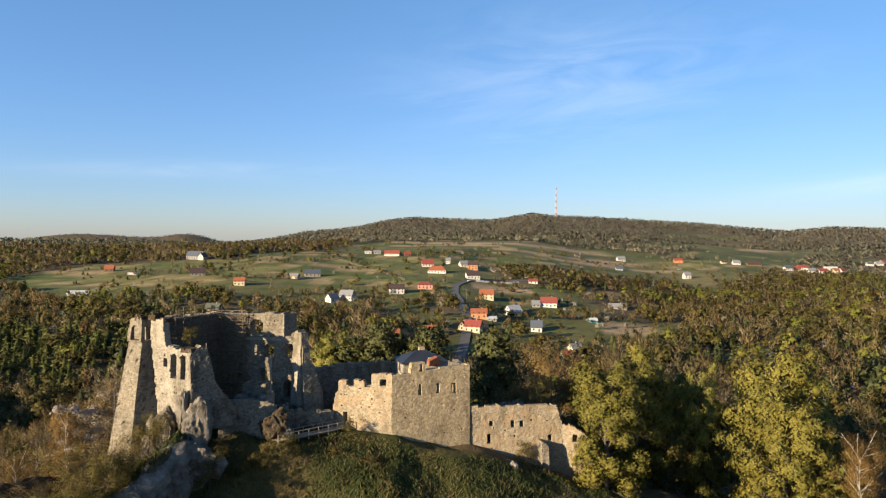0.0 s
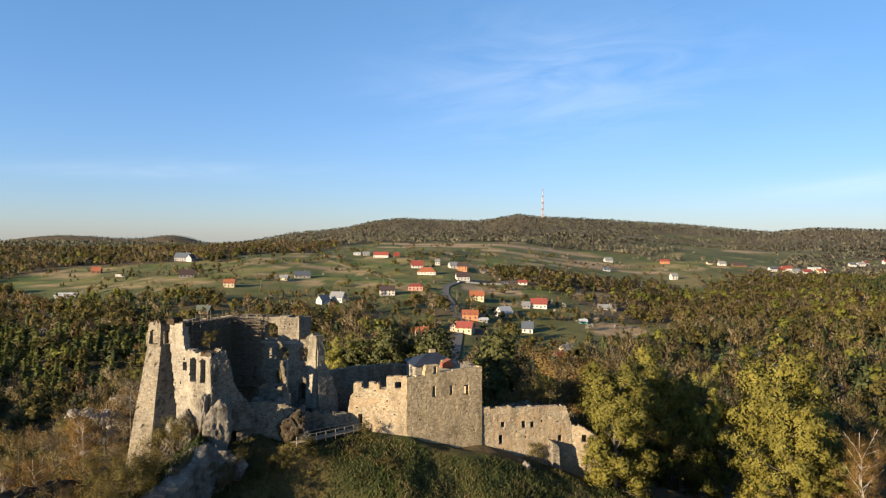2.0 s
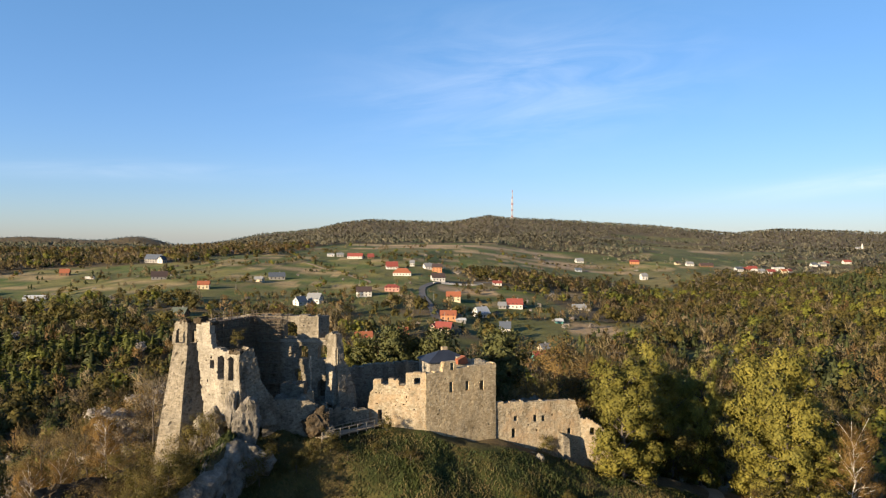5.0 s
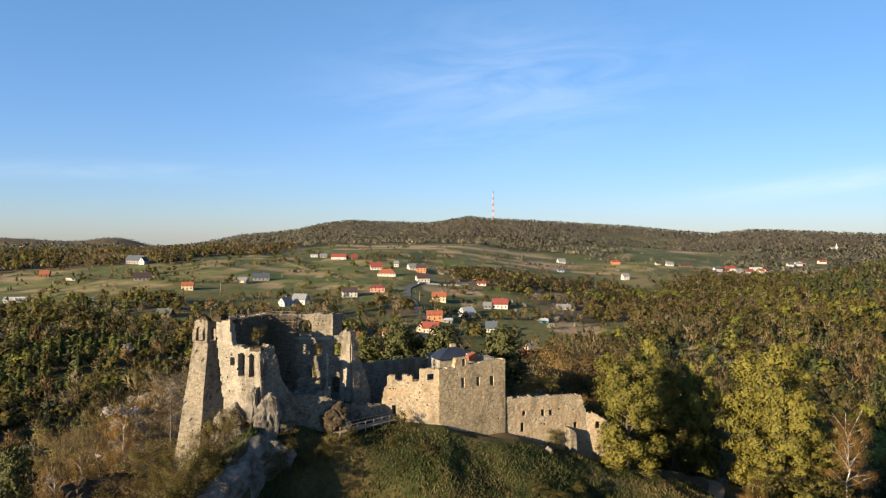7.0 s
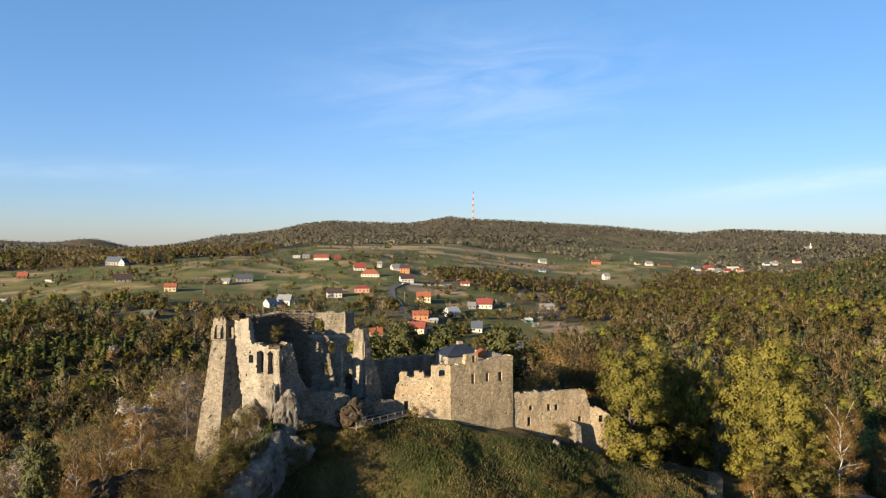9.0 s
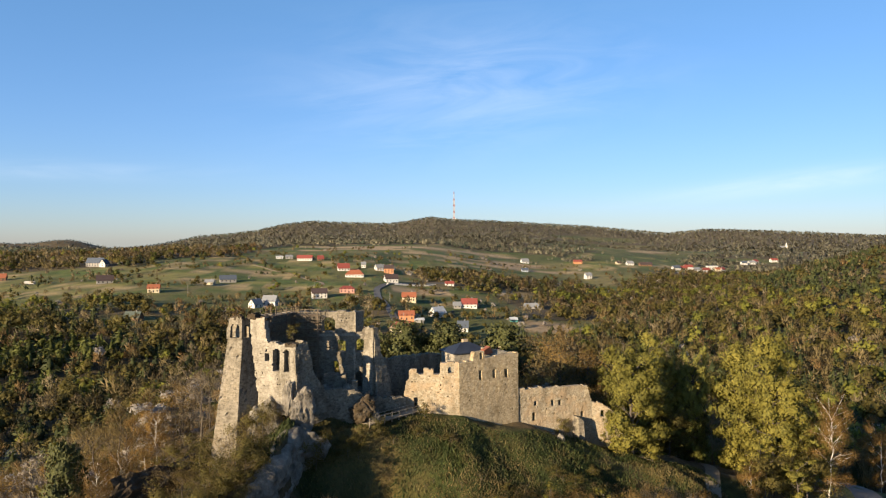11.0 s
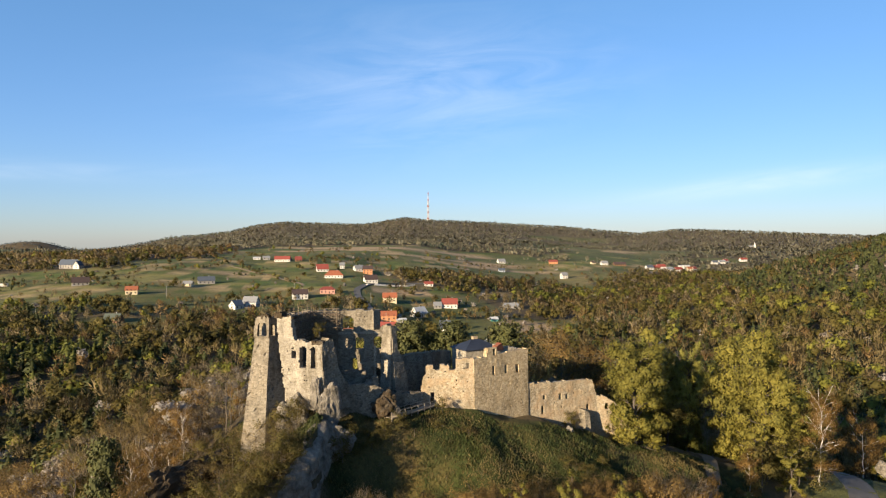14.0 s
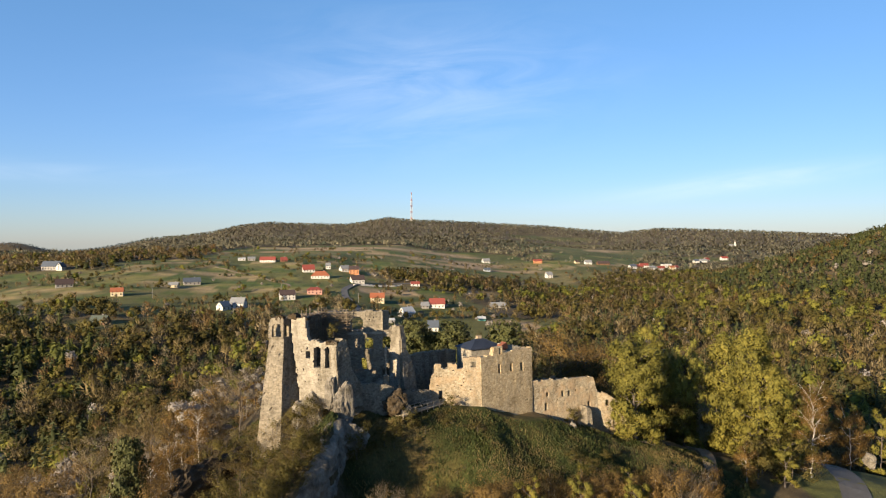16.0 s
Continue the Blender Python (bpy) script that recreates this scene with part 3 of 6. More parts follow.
# ---- the castle ----
def masonry(name, parent, mat, start, end, z0, top, thick, holes=(), batter=0.0, cell=0.24, rough=0.07, ragged=0.0, floor=None, seed=0.0, label="", lean=0.0, left=None, right=None):
    """A wall with thickness and openings through it. start, end: the front face's foot line, left to right as seen from the front; top: (s, z) pairs;
    holes: (s0, s1, z0, z1, arch rise); batter: how far the foot stands out per metre below the top; left, right: (z, s) pairs that trim its ends."""
    a, b = np.array(start, float), np.array(end, float)
    run = np.hypot(*(b - a))
    d = (b - a) / run
    n = np.array([d[1], -d[0]])
    ts, tz = np.array(top, float).T
    ni, nj = int(math.ceil(run / cell)), int(math.ceil((tz.max() + ragged - z0) / cell))
    s, z = np.linspace(0, run, ni + 1), z0 + cell * np.arange(nj + 1)
    sc, zc = np.meshgrid((s[1:] + s[:-1]) / 2, (z[1:] + z[:-1]) / 2, indexing="ij")
    up = np.interp(sc, ts, tz) + ragged * (wave(sc, 0 * sc, 0.9, seed) + 0.6 * wave(sc, 0 * sc, 0.35, seed + 1))
    full = zc < up
    if floor is not None:
        full &= zc > np.interp(sc, *np.array(floor, float).T)
    if left is not None:
        full &= sc > np.interp(zc, *np.array(left, float).T) + ragged * 0.6 * wave(zc, 0 * zc, 0.8, seed + 2)
    if right is not None:
        full &= sc < np.interp(zc, *np.array(right, float).T) + ragged * 0.6 * wave(zc, 0 * zc, 0.8, seed + 3)
    for h in holes:
        s0, s1, h0, h1, arch = h
        k = (sc - (s0 + s1) / 2) / ((s1 - s0) / 2)
        lim = h1 - arch * (1 - np.sqrt(np.clip(1 - k ** 2, 0, 1)))
        full &= ~((np.abs(k) < 1) & (zc > h0) & (zc < lim))
    S, Z = np.meshgrid(s, z, indexing="ij")
    tmax = tz.max()
    jit = lambda q: rough * (0.6 * wave(S, Z, 0.7, seed + q) + 0.5 * wave(S, Z, 0.25, seed + q + 0.5) + 1.2 * wave(S, Z, 3.0, seed + q + 0.7))
    front = batter * (tmax - Z) + jit(3)
    back = -thick + lean * (tmax - Z) + jit(9)
    sj, zj = S + 0.6 * jit(5), Z + 0.6 * jit(7)
    xy = a + d * sj[..., None]
    verts = np.concatenate([np.concatenate([xy + n * o[..., None], zj[..., None]], -1).reshape(-1, 3) for o in (front, back)])
    w, N = nj + 1, S.size
    ii, jj = np.nonzero(full)
    v = lambda i, j: i * w + j
    quads = [np.stack([v(ii, jj), v(ii + 1, jj), v(ii + 1, jj + 1), v(ii, jj + 1)], -1), np.stack([v(ii, jj), v(ii, jj + 1), v(ii + 1, jj + 1), v(ii + 1, jj)], -1) + N]
    pad = np.pad(full, 1)
    for di, dj, p, q in ((-1, 0, (0, 0), (0, 1)), (1, 0, (1, 1), (1, 0)), (0, -1, (1, 0), (0, 0)), (0, 1, (0, 1), (1, 1))):
        gi, gj = np.nonzero(full & ~pad[1 + di:1 + di + ni, 1 + dj:1 + dj + nj])
        e, f = v(gi + p[0], gj + p[1]), v(gi + q[0], gj + q[1])
        quads.append(np.stack([e, f, f + N, e + N], -1))
    faces = np.concatenate(quads)
    used, inv = np.unique(faces, return_inverse=True)
    return part_np(name, verts[used], inv.reshape(-1, 4), mat, parent, label)


def loft(name, mat, low, high, z0, z1, seed, cell=0.45, rough=0.055):
    """A leaning pier: a rough solid between two outlines, with small beam holes sunk into its faces."""
    low, high = np.array(low, float), np.array(high, float)
    n, rows = len(low), int((z1 - z0) / cell)
    ring = []
    for t in np.linspace(0, 1, rows + 1):
        c = low * (1 - t) + high * t
        pts = []
        for i in range(n):
            a, b = c[i], c[(i + 1) % n]
            k = max(2, int(np.hypot(*(low[(i + 1) % n] - low[i])) / cell))
            e = (b - a) / np.hypot(*(b - a))
            for j in range(k):
                p = a + (b - a) * j / k
                push = rough * (0.8 * float(wave(j * cell, t * (z1 - z0), 0.5, seed + i)) + 1.2 * float(wave(j * cell, t * (z1 - z0), 3.0, seed + i + 9)))
                if hash01(j + 17 * i, round(t * rows), seed) > 0.978 and 0 < j:
                    push -= 0.4
                pts.append((*(p + np.array([e[1], -e[0]]) * push), z0 + t * (z1 - z0)))
        ring.append(pts)
    ring = np.array(ring)
    r_, m_ = ring.shape[:2]
    idx = np.arange(r_ * m_).reshape(r_, m_)
    quads = np.stack([idx[:-1], np.roll(idx[:-1], -1, 1), np.roll(idx[1:], -1, 1), idx[1:]], -1).reshape(-1, 4)
    v = np.concatenate([ring.reshape(-1, 3), [ring[-1].mean(0)]])
    cap = np.stack([idx[-1], np.roll(idx[-1], -1), np.full(m_, r_ * m_), np.full(m_, r_ * m_)], -1)
    faces = [list(f) for f in quads] + [list(f[:3]) for f in cap]
    me = bpy.data.meshes.new(name)
    me.from_pydata(v.tolist(), [], faces)
    me.materials.append(mat)
    return new(name, me)


def slits(s, z, seed, n, s1, z0, z1):
    """Small square holes left by builders' beams."""
    r = random.Random(seed)
    return [(p, p + 0.26, q, q + 0.26, 0) for p, q in ((s + r.random() * (s1 - s), z0 + r.random() * (z1 - z0)) for _ in range(n))]


palace = thing("palace_ruin", (-40, 118, 0), "roofless limestone palace ruin on a crag, scaffolded inside", "ruin")


def own(ob, root=palace):
    """Keeps ob where it is under its thing."""
    ob.parent = root
    ob.matrix_parent_inverse = root.matrix_world.inverted()
    return ob


# facade: high left part, lower part with three windows
F0, F1 = (-48.6, 114.0), (-40.1, 109.35)
own(masonry("facade_wall", None, STONE_PALE, F0, F1, 2.0, [(0, 18.9), (3.3, 19.2), (3.5, 15.6), (4.0, 14.7), (5.2, 14.9), (7.0, 14.4), (8.6, 14.7), (9.6, 14.2), (10, 14.2)], 1.2,
            [(3.35, 4.15, 11.3, 12.9, 0), (4.95, 6.45, 9.7, 13.7, 0.5), (7.25, 8.4, 9.6, 13.7, 0.35)] + slits(0.3, 0, 3, 26, 9.2, 6.5, 17.5), ragged=0.22, seed=2, batter=0.01, left=[(0, 2.3), (7, 1.6), (18, 0.1), (20, 0)], label="sunlit pale limestone facade with three tall window openings"))
# great leaning pier at its left end, with a niche near the top
own(loft("pier_shaft", STONE, [(-55.3, 111.5), (-50.7, 109.9), (-45.3, 114.2), (-52.95, 117.75)], [(-52.5, 114.9), (-49.8, 113.75), (-48.6, 115.6), (-51.2, 117.0)], -7.0, 15.3, 71))
own(masonry("pier_top", None, STONE, (-52.55, 115.0), (-49.75, 113.8), 15.2, [(0, 18.3), (0.5, 18.9), (2.0, 19.1), (3.1, 18.8)], 0.5, [(0.8, 2.5, 15.4, 17.95, 0.35)], ragged=0.25, batter=0.09, seed=11, left=[(15, -0.3), (19, 0.35)]))
own(masonry("pier_top_side", None, STONE, (-49.85, 113.75), (-48.7, 115.6), 15.0, [(0, 18.8), (2.2, 18.9)], 0.5, [(0.35, 1.95, 15.0, 17.7, 0.3)], ragged=0.2, seed=15))
own(masonry("pier_top_back", None, STONE, (-49.7, 116.15), (-52.4, 117.5), 15.2, [(0, 18.6), (2.8, 18.2)], 0.6, ragged=0.2, seed=16))
# broken wall end beside the facade, flared to its foot
own(masonry("wall_end", None, STONE, (-40.15, 109.3), (-34.4, 114.2), 1.5, [(0, 14.2), (0.9, 14.5), (1.9, 15.1), (2.5, 14.9), (3.2, 12.4), (4.2, 9.0), (5.6, 6.6), (7.3, 4.6)], 1.8, slits(0.5, 0, 29, 5, 3.0, 8, 13),
            ragged=0.3, seed=17, batter=0.03, rough=0.14))
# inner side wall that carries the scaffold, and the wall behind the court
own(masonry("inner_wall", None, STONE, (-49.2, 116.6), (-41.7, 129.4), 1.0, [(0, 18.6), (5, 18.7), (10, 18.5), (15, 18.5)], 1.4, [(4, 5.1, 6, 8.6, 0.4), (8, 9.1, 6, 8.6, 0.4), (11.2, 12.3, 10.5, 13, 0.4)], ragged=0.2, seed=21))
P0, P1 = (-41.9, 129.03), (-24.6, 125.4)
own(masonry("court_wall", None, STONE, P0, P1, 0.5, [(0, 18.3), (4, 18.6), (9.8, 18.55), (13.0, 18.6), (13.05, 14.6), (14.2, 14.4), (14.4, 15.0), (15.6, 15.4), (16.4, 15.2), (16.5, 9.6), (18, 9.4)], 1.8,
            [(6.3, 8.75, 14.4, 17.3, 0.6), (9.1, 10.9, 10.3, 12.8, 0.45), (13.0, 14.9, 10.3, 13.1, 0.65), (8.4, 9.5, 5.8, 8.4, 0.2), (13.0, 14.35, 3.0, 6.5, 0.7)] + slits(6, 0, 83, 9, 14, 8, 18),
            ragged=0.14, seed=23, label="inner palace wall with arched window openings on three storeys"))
# Wall added behind the low arch so that its opening stays dark.
own(masonry("arch_backing", None, STONE, (-31.0, 130.2), (-26.2, 129.2), 0.5, [(0, 8.6), (5, 8.4)], 0.7, ragged=0.1, seed=24))
own(masonry("turf_cap", None, ROCK_MOSS_SHADE, (-48.75, 114.05), (-45.6, 112.35), 18.7, [(0, 19.3), (1.2, 19.6), (2.4, 19.35), (3.6, 19.5)], 1.8, ragged=0.3, seed=84, rough=0.22, label="dry turf and loose rubble on the wall top"))
own(masonry("turf_cap", None, ROCK_MOSS_SHADE, (-52.4, 114.95), (-49.9, 113.85), 18.5, [(0, 18.6), (0.8, 19.2), (2.0, 19.4), (2.8, 19.1)], 1.0, ragged=0.3, seed=85, rough=0.22, label="dry turf and loose rubble on the pier's top"))
own(masonry("turf_cap", None, ROCK_MOSS_SHADE, (-42.0, 110.3), (-40.0, 109.2), 14.1, [(0, 14.5), (1.0, 14.9), (2.2, 14.7)], 2.0, ragged=0.25, seed=86, rough=0.2, label="dry turf on the broken wall end"))
own(masonry("wall_return", None, STONE, (-29.15, 126.2), (-27.4, 129.0), 13.9, [(0, 18.6), (3.4, 18.3)], 1.0, ragged=0.15, seed=25))
own(masonry("corner_pier", None, STONE_PALE, (-27.4, 126.1), (-25.6, 124.6), 2.0, [(0, 15.0), (1.0, 15.5), (2.4, 15.4)], 1.6, ragged=0.18, seed=27, batter=0.05))
own(masonry("corner_buttress", None, STONE, (-25.6, 124.6), (-22.6, 126.9), 0.0, [(0, 15.2), (1.2, 15.3), (1.5, 10.2), (2.3, 9.2), (3.8, 4.0)], 2.4, ragged=0.15, seed=31, batter=0.09))
own(masonry("ledge", None, STONE_PALE, (-36.8, 127.75), (-26.0, 125.5), 13.55, [(0, 14.0), (11.5, 13.9)], 0.6, ragged=0.05, seed=33))
own(masonry("string_course", None, STONE, (-36.6, 127.72), (-24.2, 125.1), 9.15, [(0, 9.5), (13, 9.4)], 0.5, ragged=0.04, seed=35))
own(masonry("back_wall", None, STONE, (-24.5, 130.5), (-9.5, 140.5), -1.0, [(0, 7.6), (6, 7.9), (18.5, 7.2)], 1.2, ragged=0.15, seed=37))
own(masonry("low_wall", None, STONE, (-37.5, 114.5), (-28.2, 116.9), -1.5, [(0, 5.1), (2, 5.3), (4.5, 5.3), (6.2, 5.0), (8, 4.6), (10, 4.0)], 1.0, ragged=0.15, seed=39, batter=0.04))
own(masonry("front_wall", None, STONE, (-29.0, 117.6), (-19.4, 122.2), -2.0, [(0, 3.2), (2.5, 3.5), (2.7, 2.6), (5.0, 2.7), (5.2, 1.9), (7.5, 2.1), (10.0, 1.6), (11, 1.4)], 1.0, ragged=0.22, seed=41, batter=0.04))
own(masonry("court_block", None, STONE, (-35.5, 121.5), (-31.2, 121.2), -1.0, [(0, 6.4), (1.5, 6.9), (3, 6.5), (4.4, 6.9)], 3.0, ragged=0.12, seed=43, batter=0.03))

# gate range and tower
keep = thing("gate_tower", (-6, 128, 0), "gate range and tower of rubble stone with battlements", "tower")
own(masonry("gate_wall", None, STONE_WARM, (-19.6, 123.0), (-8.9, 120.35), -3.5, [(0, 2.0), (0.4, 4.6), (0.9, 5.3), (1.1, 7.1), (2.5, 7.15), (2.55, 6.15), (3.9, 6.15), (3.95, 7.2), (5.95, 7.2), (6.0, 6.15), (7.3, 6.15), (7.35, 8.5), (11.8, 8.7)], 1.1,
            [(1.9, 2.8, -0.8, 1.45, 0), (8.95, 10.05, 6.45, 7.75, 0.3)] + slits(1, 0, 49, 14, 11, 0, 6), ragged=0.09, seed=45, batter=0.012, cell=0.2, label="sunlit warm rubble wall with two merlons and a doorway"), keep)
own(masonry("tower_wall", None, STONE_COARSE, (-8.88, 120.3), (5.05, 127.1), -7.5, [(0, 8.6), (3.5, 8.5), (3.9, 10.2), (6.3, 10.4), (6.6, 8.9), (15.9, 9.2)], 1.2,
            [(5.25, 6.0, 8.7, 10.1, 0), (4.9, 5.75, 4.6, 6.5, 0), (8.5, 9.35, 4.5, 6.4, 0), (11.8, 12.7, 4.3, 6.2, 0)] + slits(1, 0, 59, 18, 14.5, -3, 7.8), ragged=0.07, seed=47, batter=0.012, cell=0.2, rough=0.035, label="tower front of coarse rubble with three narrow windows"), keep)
own(masonry("tower_side", None, STONE_COARSE, (5.0, 127.1), (2.9, 137.5), -6.5, [(0, 8.9), (11.2, 8.2)], 1.0, [(4, 4.7, 4.6, 6.8, 0)], ragged=0.08, seed=51), keep)
own(masonry("gate_rear", None, STONE, (-8.0, 128.0), (-17.5, 130.5), -2.0, [(0, 5.0), (10, 5.0)], 0.9, ragged=0.15, seed=53), keep)
own(masonry("inner_gable", None, STONE_PALE, (-3.0, 127.6), (3.2, 129.8), 5.0, [(0, 8.6), (0.6, 10.3), (6.6, 9.0)], 0.6, ragged=0.06, seed=55), keep)
roofed = thing("roofed_house", (-4.4, 137.5, -0.6), "stone house with a dark hipped metal roof inside the tower", "house", turn=18)
bm = bmesh.new()
box(bm, -4.4, 4.4, -3.2, 3.2, -3, 8.7)
part("wall", bm, STONE_PALE, roofed)
bm = bmesh.new()
pts = [bm.verts.new(p) for p in ((-4.8, -3.6, 8.7), (4.8, -3.6, 8.7), (4.8, 3.6, 8.7), (-4.8, 3.6, 8.7), (-4.8, -3.6, 8.9), (4.8, -3.6, 8.9), (4.8, 3.6, 8.9), (-4.8, 3.6, 8.9), (-1.0, 0, 10.7), (1.0, 0, 10.7))]
for f in ((3, 2, 1, 0), (0, 1, 5, 4), (1, 2, 6, 5), (2, 3, 7, 6), (3, 0, 4, 7), (4, 5, 9, 8), (5, 6, 9), (6, 7, 8, 9), (7, 4, 8)):
    bm.faces.new([pts[i] for i in f])
metal_roof = part("roof", bm, METAL_ROOF, roofed, "dark blue-grey sheet metal hipped roof")
bm = bmesh.new()
box(bm, -0.1, 1.1, 0.6, 1.6, 9.6, 11.2, 0.05)
part("chimney", bm, STONE_WARM, metal_roof)
bm = bmesh.new()
pts = [bm.verts.new(p) for p in ((0, 0, 0), (2.6, 0.6, 0), (2.6, 0.6, 0.3), (1.9, 0.4, 1.5), (0, 0, 0.9), (0.2, 1.6, 0), (2.6, 2.2, 0), (2.6, 2.2, 0.3), (1.9, 2.0, 1.5), (0.2, 1.6, 0.9))]
for f in ((0, 1, 2, 3, 4), (9, 8, 7, 6, 5), (4, 3, 8, 9), (3, 2, 7, 8), (0, 4, 9, 5), (1, 6, 7, 2)):
    bm.faces.new([pts[i] for i in f])
lean_to = own(part("lean_to_roof", bm, ROOF_PAINT["orange"], None, "orange painted lean-to inside the tower top"), keep)
lean_to.matrix_world = pose(-2.4, 126.4, 9.0, 0, 0, 24)

# outer curtain wall on the slope, with a buttress
curtain = thing("curtain_wall", (14, 129, -6), "ruined sunlit curtain wall stepping down the slope", "wall")
own(masonry("curtain", None, STONE_WARM, (5.1, 127.3), (22.9, 131.1), -15.0, [(0, 1.3), (1.6, 1.35), (1.7, 1.1), (5.9, 1.3), (6.1, 0.95), (6.6, 1.0), (12, 1.05), (16.9, 0.8), (18.9, 0.6)], 1.0,
            [(3.8, 4.5, -2.6, -1.55, 0), (7.95, 8.75, -2.9, -1.6, 0), (9.75, 10.45, -2.9, -1.7, 0), (3.3, 4.15, -5.8, -4.0, 0.1), (15.5, 16.25, -5.9, -4.8, 0)] + slits(2, 0, 69, 16, 17, -8, 0), ragged=0.08, seed=61, batter=0.012, cell=0.2,
            right=[(-15, 20), (-5.0, 20), (-2.0, 17.9), (1, 16.9)]), curtain)
own(masonry("curtain_end", None, STONE_WARM, (22.6, 131.1), (31.0, 130.3), -20.0, [(0, -3.0), (2.5, -3.4), (5.0, -5.0), (8.5, -8.5)], 1.0, [(2.4, 3.2, -6.4, -5.0, 0)], ragged=0.15, seed=63, batter=0.012), curtain)
own(masonry("buttress", None, STONE, (18.6, 127.7), (19.9, 127.95), -17.0, [(0, -5.4), (0.9, -5.8), (1.4, -6.2)], 3.0, ragged=0.1, seed=65, batter=0.14, rough=0.1), curtain)
yard = thing("yard_wall", (20, 146, 0), "shaded ruined wall and rock behind the curtain", "wall")
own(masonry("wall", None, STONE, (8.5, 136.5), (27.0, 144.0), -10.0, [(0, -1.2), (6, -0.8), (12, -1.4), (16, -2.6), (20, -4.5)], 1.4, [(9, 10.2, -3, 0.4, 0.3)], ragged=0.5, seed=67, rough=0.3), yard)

# scaffold inside the palace
scaffold = thing("scaffold", (-41, 122, 2), "weathered timber scaffold against the inner palace walls", "scaffold")


def scaffold_run(start, way, length, levels, seed):
    """Two rows of posts with ledgers, boarded decks, guard rails, putlogs and a few braces."""
    q = random.Random(seed)
    a, d = np.array(start, float), np.array(way, float) / np.hypot(*way)
    n = np.array([d[1], -d[0]])
    bays = int(length / 1.7)
    turn = math.degrees(math.atan2(d[1], d[0]))

    def pole(name, p, z0, p2, z1, r=0.06):
        bm = bmesh.new()
        beam(bm, (*p, z0), (*p2, z1), r, 5)
        own(part(name, bm, WOOD_OLD), scaffold)

    for off in (0.3, 1.35):
        for i in range(bays + 1):
            p = a + d * (i * length / bays) + n * off
            pole("post", p, 1.0, p + d * q.uniform(-0.1, 0.1), levels[-1] + q.uniform(0.6, 1.9), 0.07)
    for z in levels:
        bm = bmesh.new()
        for k in range(4):  # the boards of one deck, laid with gaps
            box(bm, q.uniform(-0.3, 0.1), length + q.uniform(-0.4, 0.4), -1.38 + 0.27 * k, -1.38 + 0.27 * k + 0.23, 0, 0.05, 0, Matrix.Translation((*a, z)) @ pose(0, 0, 0, 0, 0, turn))
        own(part("deck", bm, WOOD_OLD), scaffold)
        for rz, off in ((-0.1, 0.3), (-0.1, 1.35), (0.55, 1.4), (1.05, 1.4)):
            e0, e1 = a - d * q.uniform(0.1, 0.7) + n * off, a + d * (length + q.uniform(0.1, 0.7)) + n * off
            pole("rail", e0, z + rz + q.uniform(-0.07, 0.07), e1, z + rz + q.uniform(-0.07, 0.07), 0.055)
        for i in range(bays + 1):
            p = a + d * (i * length / bays)
            pole("putlog", p + n * 0.1, z - 0.16, p + n * q.uniform(1.5, 2.0), z - 0.16, 0.05)
    for i in range(0, bays, 3):
        z = q.choice(levels[:-1])
        p, p2 = a + d * (i * length / bays) + n * 1.42, a + d * ((i + 1) * length / bays) + n * 1.42
        pole("brace", p, z, p2, z + 2.0, 0.045)


scaffold_run((-47.4, 119.4), (7.5, 12.8), 10.2, [3.6, 5.6, 7.6, 9.6, 11.6, 13.5, 15.3, 16.9, 18.5], 3)
scaffold_run((-41.3, 128.8), (17.3, -3.63), 4.9, [5.6, 7.6, 9.6, 11.6, 13.5, 15.1, 16.6, 18.0], 4)

# shrine column in the court
column = thing("shrine_column", (-29.6, 118.2, 4.6), "slender pale stone column with a statue on top", "monument")
bm = bmesh.new()
box(bm, -0.55, 0.55, -0.55, 0.55, -2.0, 1.6, 0.06)
part("pedestal", bm, STONE_PALE, column)
bm = bmesh.new()
beam(bm, (0, 0, 1.6), (0, 0, 5.6), 0.15, 12, 0.12)
part("shaft", bm, STONE_PALE, column)
bm = bmesh.new()
box(bm, -0.26, 0.26, -0.26, 0.26, 5.6, 5.85, 0.04)
part("capital", bm, STONE_PALE, column)
bm = bmesh.new()
beam(bm, (0, 0, 5.85), (0, 0, 7.3), 0.30, 10, 0.2)
bmesh.ops.create_icosphere(bm, subdivisions=2, radius=0.19, matrix=Matrix.Translation((0, 0, 7.5)))
part("statue", bm, STONE_PALE, column)

# footbridge with a timber railing to the gate
bridge = thing("footbridge", (-22.5, 117.2, -0.3), "pale boarded footbridge with timber railing to the gate", "footbridge")
ba, bb = Vector((-27.6, 113.4, -1.0)), Vector((-17.4, 121.4, -0.85))
bw = (bb - ba).normalized()
bside = Vector((bw.y, -bw.x, 0)).normalized()
for i in range(44):
    c = ba.lerp(bb, (i + 0.5) / 44)
    bm = bmesh.new()
    m = Matrix.Translation(c) @ pose(0, 0, 0, 0, 0, math.degrees(math.atan2(bw.y, bw.x)))
    box(bm, -0.135, 0.135, -1.05, 1.05, -0.03, 0.03 + 0.01 * (i % 2), 0, m)
    own(part("board", bm, WOOD_NEW), bridge)
